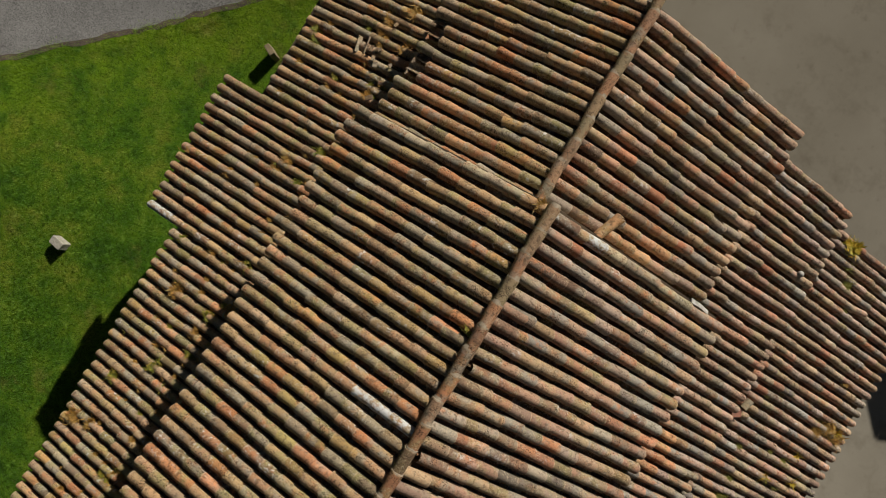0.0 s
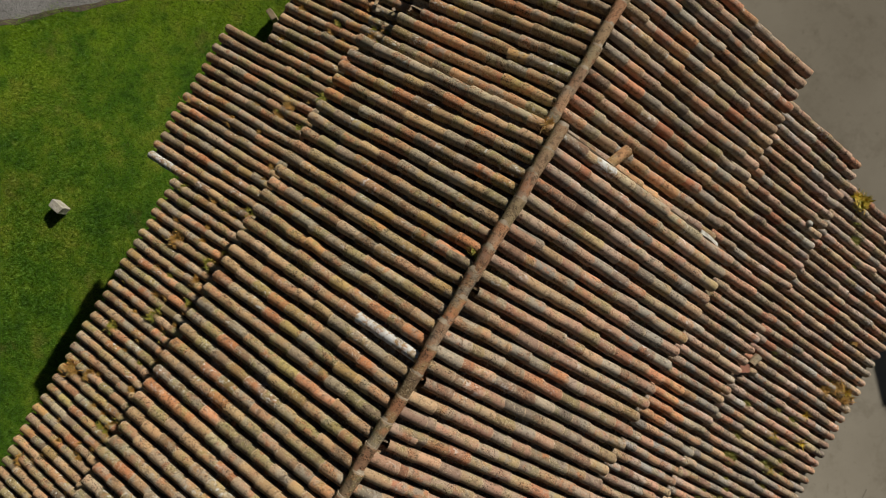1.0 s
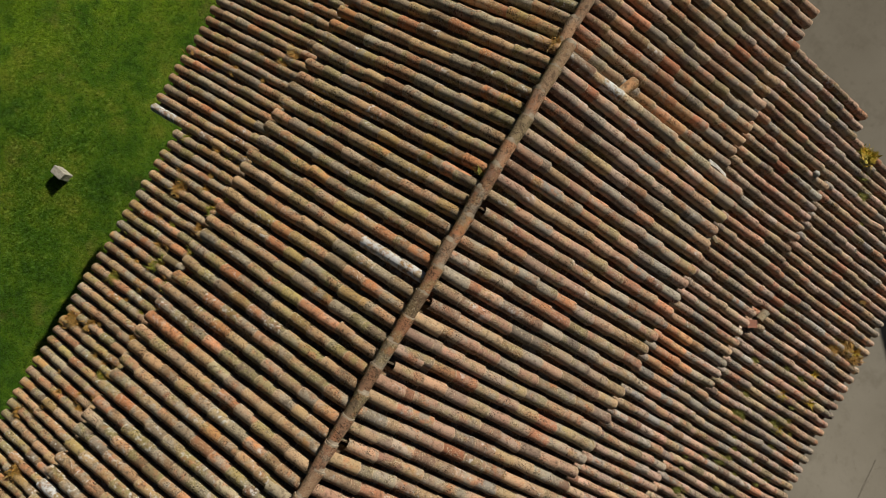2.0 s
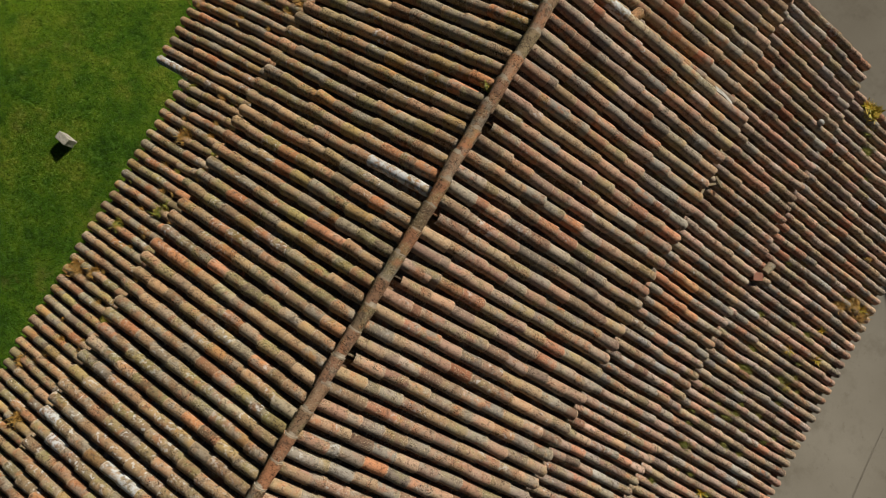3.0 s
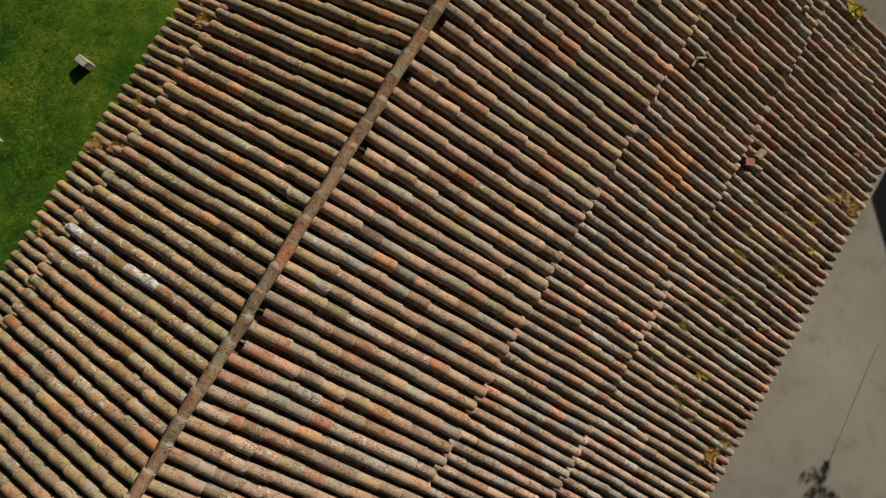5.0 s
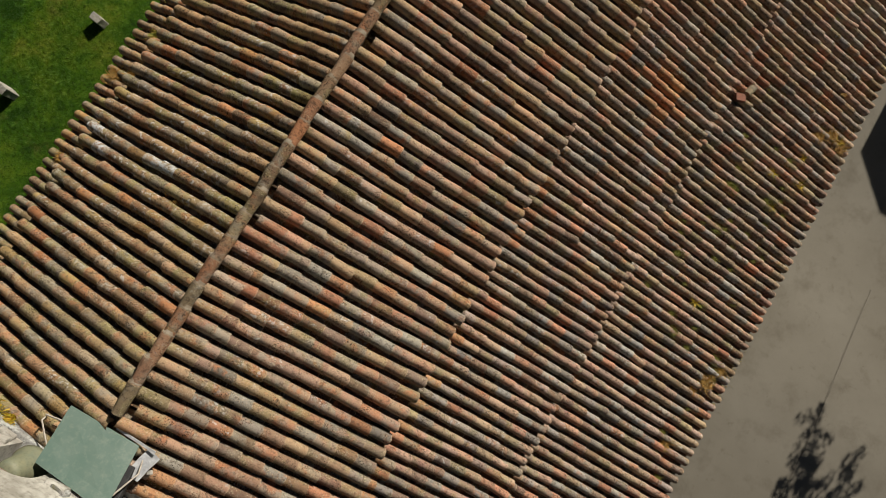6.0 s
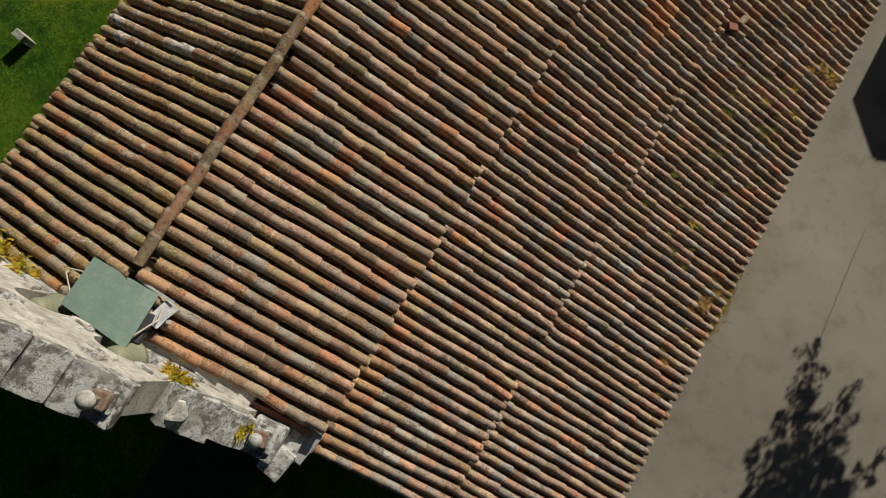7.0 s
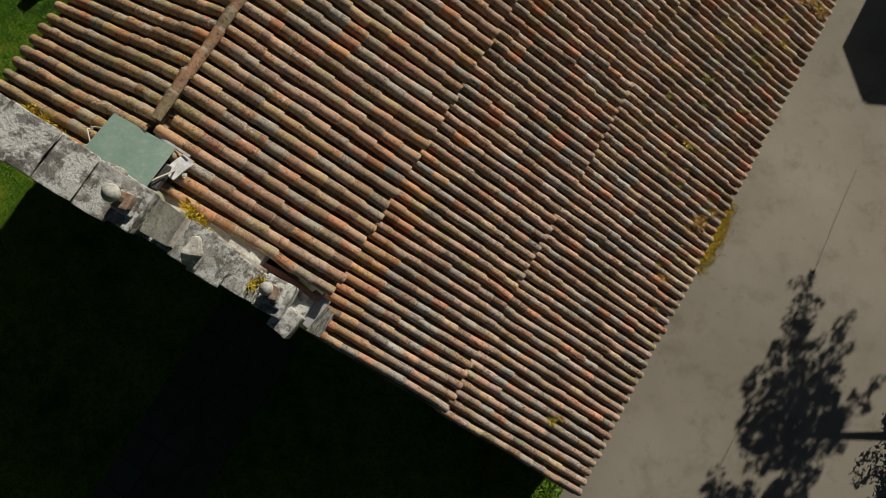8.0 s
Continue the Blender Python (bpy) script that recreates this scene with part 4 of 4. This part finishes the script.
stone_post((-8.12, -4.70, 0.17), (0.34, 0.20, 0.40), -8, (2, -6), "short pale granite post leaning on the lawn", 1)
stone_post((-9.0, -7.5, 0.22), (0.36, 0.20, 0.52), -12, (4, -4), "taller pale granite post on the lawn", 2)
post = part("wooden_post", block((0.30, 0.15, 0.62), (0, 0, -0.06), 0.02, 0.02, 9, 3), MAT_OLDWOOD, None)
post.matrix_world = pose(-6.35, 2.08, ground_z(-6.35, 2.08), 2, -3, -28)
tagged(post, "short weathered brown wooden post on the lawn", "post")


# ---- weeds on the roofs ----
def weed_mesh(name, seed, count, height, width, material, spread, curl):
    """A plant: a low cushion with many blades growing out of it."""
    def spot(rng, n):
        a, r = rng.uniform(0, 6.28, n), np.abs(rng.normal(0, spread, n))
        return np.stack([r * np.cos(a), r * np.sin(a), np.zeros(n)], 1)
    ob = blades(name, count, spot, height, width, material, None, "", seed, curl)
    me = ob.data
    bpy.data.objects.remove(ob)
    bm = bmesh.new()
    bm.from_mesh(me)
    old = len(bm.verts)
    bmesh.ops.create_icosphere(bm, subdivisions=2, radius=1.0)
    for v in list(bm.verts)[old:]:
        v.co = Vector((v.co.x, v.co.y, v.co.z * 0.35)) * (spread * 1.15 * (1 + 0.35 * noise.noise(v.co * 2.2 + Vector((seed, 0, 0)))))
    bm.to_mesh(me)
    bm.free()
    return me


GREEN_WEEDS = [weed_mesh("weed", 20 + k, 230, 0.045, 0.0060, MAT_WEED, 0.040, 0.9) for k in range(3)]
DRY_WEEDS = [weed_mesh("weed", 30 + k, 230, 0.045, 0.0056, MAT_DRYWEED, 0.042, 0.9) for k in range(3)]
STRAW = [weed_mesh("weed", 40 + k, 70, 0.036, 0.0020, MAT_DRYWEED, 0.030, 1.0) for k in range(2)]
FERNS = [weed_mesh("fern", 50 + k, 170, 0.085, 0.015, MAT_FERN, 0.062, 0.8) for k in range(2)]
ROSETTES = [weed_mesh("weed", 60 + k, 420, 0.020, 0.0062, MAT_MOSSPLANT, 0.036, 0.6) for k in range(3)]
STARS = [weed_mesh("weed", 70 + k, 26, 0.100, 0.0075, MAT_FERN, 0.018, 1.0) for k in range(3)]


def on_roof(x, y):
    """The height of the channels at a place of the roofs."""
    if x < -2.2:
        return 5.63 - 0.4 * (-1.75 - x) - 0.04
    if x > 6.3:
        return 3.84 - 0.396 * (x - 6.1) - 0.035
    if x > 4.0:
        return 5.76 - 0.477 * (x - 3.45) - 0.06
    return 8.94 - 0.43 * abs(x - 0.95) - 0.05


def weed(x, y, meshes, size, label, k, z=None, name="weed", category="weed", group="weeds on the roof"):
    ob = new(name, meshes[k % len(meshes)])
    ob.matrix_world = Matrix.Translation((x, y, on_roof(x, y) if z is None else z)) @ Matrix.Rotation(k * 2.4, 4, "Z") @ Matrix.Scale(size, 4)
    return tagged(ob, label, category, group)


GREEN = "green weed rooted between the roof tiles"
ORANGE = "orange-brown dry weed between the roof tiles"
for k, (x, y) in enumerate(((-3.37, -0.27), (-2.83, -0.39), (-2.72, 0.31), (-3.52, -3.81), (-3.31, -4.39), (-4.0, -5.15), (-2.93, -6.35), (-3.16, -6.64),
                            (-2.96, -3.22), (-2.66, -1.52), (-2.75, -2.16), (-3.4, -4.56), (-3.14, -5.39), (-2.9, -4.0), (-2.6, -7.3), (-3.5, -7.4), (-4.11, 2.26), (-3.99, 2.07), (-2.5, -0.9))):
    weed(x, y, GREEN_WEEDS, 0.7 + 0.35 * (k % 3), GREEN, k)
for k, (x, y) in enumerate(((-5.11, -0.9), (-3.2, -0.1), (-3.8, -3.22), (-4.41, -6.34), (-3.89, -6.09), (-4.25, -6.2), (-3.02, -3.61), (-2.92, 2.97), (-2.55, 3.26), (-4.05, 1.55), (-2.38, 2.58),
                            (-2.6, -2.9), (-3.0, -5.8), (-4.2, -8.1), (-3.6, -8.9), (-2.5, -1.0), (-2.53, 1.57), (-2.37, 1.13), (-0.1, -7.75))):
    weed(x, y, DRY_WEEDS, 1.0 + 0.4 * (k % 3), ORANGE, k)
for k in range(80):
    rnd = random.Random(900 + k)
    x, y = rnd.uniform(-4.2, -2.35), rnd.uniform(-8.5, 3.2)
    weed(x, y, STRAW, rnd.uniform(0.8, 1.5), "pale straw tuft on the aisle tiles", k)
for k, (x, y) in enumerate(((7.21, -0.4), (7.4, -1.49), (7.56, -1.49), (8.66, -1.07), (8.61, -1.72), (7.65, -2.43), (7.83, -2.34), (8.14, -3.97), (7.13, -3.35), (7.95, -2.98), (8.38, -0.2),
                            (8.27, -10.71), (9.15, -7.49), (8.36, -1.27), (7.89, -4.77), (8.75, -6.67), (9.05, -4.75), (9.2, -5.0), (9.25, -5.2), (7.3, 3.9), (7.5, 3.6))):
    weed(x, y, ROSETTES, 1.15 + 0.3 * (k % 3), "mossy green rosette between the low roof tiles", k)
for k, (x, y) in enumerate(((8.81, 1.89), (8.77, 0.71), (9.31, 0.83), (9.18, -5.04), (9.28, -4.9), (9.1, -5.3), (9.37, 0.75), (8.93, -6.84), (9.0, 0.9), (8.9, -5.6))):
    weed(x, y, DRY_WEEDS, 1.0 + 0.5 * (k % 3), "rust-orange dry weed at the low eave", k)
for k, (x, y) in enumerate(((8.66, 0.05), (8.2, -0.65), (8.9, -0.5), (8.55, -1.3), (8.0, -4.0), (9.25, 0.9), (8.45, -10.6), (8.3, -10.75))):
    weed(x, y, STARS, 0.9 + 0.2 * (k % 3), "star-shaped yellow-green weed on the low tiles", k)
for k, (x, y) in enumerate(((7.02, 4.28), (7.12, 4.22), (7.2, 4.3))):
    weed(x, y, FERNS, 1.1, "golden yellow fern at the back of the aisle roof", k, None, "fern", "fern")
for k in range(34):
    rnd = random.Random(1500 + k)
    x, y = rnd.uniform(6.9, 9.2), rnd.gauss(-2.2, 2.6)
    weed(x, max(min(y, 3.8), -11), ROSETTES, rnd.uniform(0.7, 1.25), "small tuft of moss between the low roof tiles", k)
for k in range(70):
    rnd = random.Random(1700 + k)
    x, y = rnd.uniform(-4.3, -2.3) if k % 2 else rnd.uniform(-3.2, -2.3), rnd.uniform(-8.5, 3.4)
    weed(x, y, DRY_WEEDS if k % 3 else GREEN_WEEDS, rnd.uniform(0.45, 0.95), "small dry weed rooted in the aisle tiles", k)
weed(0.80, -0.80, GREEN_WEEDS, 0.9, "small weed under the ridge tiles", 1, 8.83)
weed(0.78, 1.02, DRY_WEEDS, 1.1, "yellow weed where the ridges meet", 2, 8.82)
for k, (x, y, z, size) in enumerate(((2.20, -11.14, 9.22, 1.0), (2.27, -11.18, 9.10, 0.9), (2.36, -11.20, 9.02, 0.8), (2.42, -11.26, 8.92, 0.7), (3.03, -11.50, 8.24, 1.1), (3.10, -11.42, 8.18, 0.9),
                                     (3.0, -11.36, 8.0, 0.8), (-0.55, -11.1, 8.62, 1.0), (-0.3, -11.1, 8.6, 0.7), (-1.0, -11.05, 8.4, 1.0))):
    weed(x, y, FERNS, size, "yellow-green fern growing from the gable stones", k, z, "fern", "fern", "ferns on the gable")


# ---- loose and broken pieces ----
def loose_tile(at, turn, material, label, length=0.42, roll=0.0, tip=0.0):
    me = tile_mesh(77, length=length, name="loose_tile", material=material)
    ob = new("loose_tile", me)
    ob.matrix_world = pose(*at, roll, tip, turn)
    return tagged(ob, label, "roof tile")


loose_tile((1.82, 1.22, 7.52), 68, MAT_ORANGE, "loose clay tile lying across the chancel rows", 0.46, 0, 6)
loose_tile((6.78, 0.30, 3.62), 75, MAT_GREY, "broken piece of pale tile turned across the rows", 0.22, 10, 8)


def slab(at, sizes, turn, tilt_by, material, name, label, category):
    ob = part(name, block(sizes, (0, 0, 0), 0.006, 0.004, 3, 1), material, None)
    ob.matrix_world = pose(*at, tilt_by[0], tilt_by[1], turn)
    return tagged(ob, label, category)


def brick(at, turn):
    """A hollow brick: shell with ribs."""
    ob = empty("hollow_brick", at, "red hollow brick lying on the low aisle roof", "brick")
    ob.rotation_euler = (0, radians(20), radians(turn))
    for z in (0.0, 0.09):
        part("plate", block((0.24, 0.16, 0.014), (0, 0, z), 0.002), MAT_BRICK, ob)
    for k in range(4):
        part("rib", block((0.24, 0.012, 0.078), (0, -0.073 + k * 0.0487, 0.013), 0.0), MAT_BRICK, ob)
    return ob


brick((6.66, 0.14, 3.60), 28)
slab((-3.2, 2.33, 5.07), (0.09, 0.30, 0.02), 14, (0, 38), MAT_GREY, "wood_offcut", "grey weathered board stuck between the tiles", "board")
slab((-3.05, 2.38, 5.14), (0.035, 0.32, 0.02), 10, (0, 60), MAT_GREY, "wood_offcut", "thin grey lath leaning on the tiles", "board")
for k in range(9):
    rnd = random.Random(70 + k)
    x, y = -2.62 + rnd.uniform(-0.35, 0.25), 1.4 + rnd.uniform(0, 1.6)
    slab((x, y, on_roof(x, y) + 0.09), (rnd.uniform(0.07, 0.15), rnd.uniform(0.05, 0.09), 0.014), rnd.uniform(0, 180), (rnd.uniform(-25, 25), rnd.uniform(0, 35)),
         MAT_CHANNEL if k % 3 else MAT_RIDGE, "tile_shard", "broken roof tile shard in the damaged gutter", "tile shard")
for k in range(6):
    slab((-1.86, 1.62 + k * 0.2155, 6.50), (0.24, 0.085, 0.02), 0, (0, 24), MAT_ORANGE, "broken_tile", "orange broken tile stump at the chancel eave", "roof tile")
for k, (x, y, z) in enumerate(((4.62, 0.72, 5.25), (4.55, 0.55, 5.3), (4.75, 0.85, 5.2))):
    slab((x, y, z), (0.24, 0.045, 0.025), 40 + 50 * k, (0, 20), MAT_OLDWOOD, "wood_offcut", "dark weathered stick lying under the nave eave", "board")
lump = part("mortar_chip", ball(0.06, 8), MAT_LICHEN, None)
lump.matrix_world = pose(5.97, 2.98, 4.60, 0, 20, 0)
tagged(lump, "white lump of mortar at the lower edge of the tiles", "mortar")
flake = part("mortar_chip", block((0.36, 0.07, 0.018), (0, 0, 0), 0.004, 0.03, 31, 6), MAT_LICHEN, None)
flake.matrix_world = pose(3.56, 1.09, 7.70, -38, 23, -2)
tagged(flake, "long white flake of torn mortar on the eave tiles", "mortar")
slab((1.62, -10.72, 8.72), (0.07, 0.05, 0.02), 30, (0, 20), MAT_LIMED, "mortar_chip", "pale chip of mortar on the tiles", "mortar")

# ---- yard: joint in the pavement, path before the door ----
verts, faces = [], []
for k in range(41):
    y = -0.5 - k * 0.25
    x = 12.78 + 0.03 * math.sin(y * 0.8) + 0.012 * noise.noise((y * 3, 1, 1)) - 0.02 * y * 0.5 * 0.3
    wide = 0.018 + 0.022 * noise.noise((y * 1.9, 4, 1))
    for off in (-wide, wide):
        verts.append((x + off, y, ground_z(x, y) + 0.017))
for k in range(40):
    a = k * 2
    faces.append((a, a + 1, a + 3, a + 2))
tagged(new("pavement_joint", mesh_of("pavement_joint", verts, faces, MAT_JOINT)), "worn dark joint line across the yard", "pavement joint", kind="structure")
path = tagged(part("path", block((2.3, 8.0, 0.03), (1.2, -16.2, 0.10), 0.0), MAT_DECK, None), "stone-flagged path in the facade's shade", "path", kind="structure")
for i in range(3):
    for j in range(11):
        rnd = random.Random(i * 31 + j)
        ob = part("flagstone", block((0.70, 0.66, 0.05), (0, 0, 0), 0.012), MAT_SHADED_FLAGS, path)
        ob.matrix_world = pose(0.45 + i * 0.75 + rnd.uniform(-0.02, 0.02), -12.6 - j * 0.72, 0.115, 0, 0, rnd.uniform(-1.5, 1.5))


# ---- beyond the yard: trees, hedge, small house ----
def leaf_cloud(name, centres, per, leaf, material, parent, seed):
    """Many small bent leaves round the given clump centres."""
    rng = np.random.default_rng(seed)
    pos = []
    for (x, y, z, r) in centres:
        d = rng.normal(0, 1, (per, 3))
        d /= np.linalg.norm(d, axis=1)[:, None]
        pos.append(np.array([x, y, z]) + d * r * rng.uniform(0.25, 1.0, per)[:, None] ** 0.5)
    pos = np.vstack(pos)
    n = len(pos)
    a = rng.normal(0, 1, (n, 3))
    a /= np.linalg.norm(a, axis=1)[:, None]
    b = np.cross(a, rng.normal(0, 1, (n, 3)))
    b /= np.linalg.norm(b, axis=1)[:, None]
    s = leaf * rng.uniform(0.6, 1.3, n)[:, None]
    verts = np.stack([pos - a * s, pos + b * s * 0.4, pos + a * s, pos - b * s * 0.4], 1).reshape(-1, 3)
    base = np.arange(n) * 4
    me = bpy.data.meshes.new(name)
    me.from_pydata(verts.tolist(), [], np.stack([base, base + 1, base + 2, base + 3], 1).tolist())
    me.materials.append(material)
    me.update()
    ob = new(name, me)
    ob.parent = parent
    return ob


def limb(a, b, r0, r1, parent, name="limb"):
    a, b = Vector(a), Vector(b)
    bm = bmesh.new()
    bmesh.ops.create_cone(bm, segments=9, radius1=r0, radius2=r1, depth=(b - a).length, cap_ends=True)
    bmesh.ops.transform(bm, matrix=Matrix.Translation((a + b) / 2) @ (b - a).to_track_quat("Z", "Y").to_matrix().to_4x4(), verts=bm.verts[:])
    return part(name, bm, MAT_BARK, parent)


def tree(foot, fork, tips, height, label, seed):
    """A leaning tree whose long sprays of leaves end at the given plan points."""
    ob = tagged(new("tree"), label, "tree", "trees beside the yard")
    rnd = random.Random(seed)
    limb(foot, fork, 0.11, 0.05, ob, "trunk")
    spots = []
    for x, y, wide in tips:
        tip = Vector((x, y, height + rnd.uniform(-0.35, 0.35)))
        bend = Vector(fork).lerp(tip, 0.5) + Vector((rnd.uniform(-0.2, 0.2), rnd.uniform(-0.2, 0.2), rnd.uniform(0.0, 0.25)))
        limb(fork, bend, 0.032, 0.018, ob)
        limb(bend, tip, 0.018, 0.006, ob)
        for k in range(17):
            f = 0.30 + 0.70 * k / 16
            c = bend.lerp(tip, 2 * f - 1) if f > 0.5 else Vector(fork).lerp(bend, 2 * f)
            r = wide * (1.15 - 0.75 * f)
            c = c + Vector((rnd.gauss(0, r), rnd.gauss(0, r), rnd.gauss(0, 0.15)))
            spots.append((*c, rnd.uniform(0.08, 0.20)))
    leaf_cloud("crown", spots, 30, 0.066, MAT_LEAF, ob, seed)
    return ob


# the sprays hang out over the yard; their shade falls on the pavement
FORK = (15.55, -0.90, 4.1)
SPRAYS = [(12.55, -4.5), (13.0, -4.45), (13.95, -4.9), (14.3, -5.35), (14.1, -5.8), (12.75, -5.4), (12.65, -6.2), (12.55, -7.0), (12.8, -7.8),
          (13.1, -8.6), (13.7, -9.1), (14.3, -9.3), (15.15, -6.4), (14.9, -7.1), (14.8, -8.8), (13.3, -6.6), (13.6, -7.6)]
tree((18.6, -5.4, -0.2), FORK, [(x + 1.27, y + 6.87, 0.26) for x, y in SPRAYS], 4.1, "slender leaning tree with long open sprays of leaves", 3)
tree((18.4, -6.6, -0.1), (16.2, -3.6, 3.6), [(13.85, -3.6, 0.2), (14.3, -3.9, 0.25), (14.9, -3.5, 0.25), (15.3, -4.4, 0.3), (15.0, -2.9, 0.25)], 4.0, "slender tree with thin leafy branches", 4)


def hedge(spots, label, seed):
    ob = tagged(new("hedge"), label, "hedge")
    rnd = random.Random(seed)
    for x, y, r in spots:
        limb((x, y, ground_z(x, y) - 0.1), (x + 0.1, y, ground_z(x, y) + r), 0.04, 0.015, ob, "stem")
    balls = []
    for x, y, r in spots:
        for k in range(9):
            balls.append((x + rnd.uniform(-0.5, 0.5), y + rnd.uniform(-0.5, 0.5), ground_z(x, y) + r * rnd.uniform(0.2, 1.1), 0.32))
    leaf_cloud("foliage", balls, 150, 0.065, MAT_LEAF, ob, seed)
    return ob


hedge([(16.65 + 0.27 * k + 0.2 * math.sin(k * 2.1), -5.3 - k * 0.62, 1.2) for k in range(9)], "dark green hedge with sunlit leaf tips beside the yard", 8)

house = tagged(new("shed"), "small gabled stone shed beyond the yard", "shed")
part("walls", prism([(12.15, -0.9), (15.0, -0.9), (15.0, 2.7), (13.55, 3.12), (13.35, 3.14), (12.15, 2.45)], 8.2, 12.0), MAT_WALL, house)
for x0, z0, x1, z1 in ((12.0, 2.43, 13.45, 3.23), (13.45, 3.23, 15.2, 2.65)):
    ang = math.degrees(math.atan2(z1 - z0, x1 - x0))
    ob = part("roof", block((math.hypot(x1 - x0, z1 - z0), 4.1, 0.07), (0, 0, 0), 0.01), MAT_CHANNEL, house)
    ob.matrix_world = pose((x0 + x1) / 2, 10.1, (z0 + z1) / 2, 0, -ang, 0)

# ---- ridge, then the single tiles ----
BEADS = [tile_mesh(90 + k, 0.172, 0.178, 0.094, 0.096, 0.022, 8, "mortar_bead", MAT_BEAD) for k in range(3)]
RIDGE = [tile_mesh(60 + k, 0.148, 0.182, 0.078, 0.098, 0.43, 8, "ridge_tile", MAT_RIDGE) for k in range(4)]


def ridge(name, x, z, y_from, y_to, label):
    rnd = random.Random(9)
    ob = tagged(part(name, block((0.10, y_to - y_from, 0.08), (x, (y_from + y_to) / 2, z - 0.19), 0.0), MAT_DECK, None), label, "ridge", kind="structure")
    part("mortar_plug", block((0.12, 0.04, 0.075), (x, y_from + 0.035, z - 0.07), 0.012, 0.008, 4, 2), MAT_BEAD, ob)
    y = y_from
    while y < y_to - 0.2:
        t = new("ridge_tile", RIDGE[rnd.randrange(4)])
        t.matrix_world = Matrix.Translation((x + rnd.uniform(-0.012, 0.012), y, z - 0.06 + rnd.uniform(0, 0.01))) @ Matrix.Rotation(math.pi / 2 + rnd.gauss(0, 0.03), 4, "Z") @ Matrix.Rotation(-0.03, 4, "Y")
        t.parent = ob
        b = new("mortar_bead", BEADS[rnd.randrange(3)])
        b.parent = t
        b.matrix_basis = Matrix.Translation((0.432 + rnd.uniform(-0.012, 0.0), rnd.uniform(-0.006, 0.006), rnd.uniform(-0.010, -0.002))) @ Matrix.Rotation(rnd.gauss(0, 0.06), 4, "Z")
        y += 0.355 + rnd.uniform(-0.02, 0.02)
    return ob


ridge("ridge_nave", 0.935, 8.99, -10.28, 1.0, "line of brown clay ridge tiles set in mortar")
ridge("ridge_chancel", 0.82, 7.85, 1.05, 4.5, "line of brown clay ridge tiles set in mortar")

for ob, me, m in SINGLED:
    t = new("tile", me)
    t.matrix_world = m
    t.parent = ob
for ob, single in ALL_PIECES:
    for me, m in single[:300]:
        t = new("tile", me)
        t.matrix_world = m
        t.parent = ob
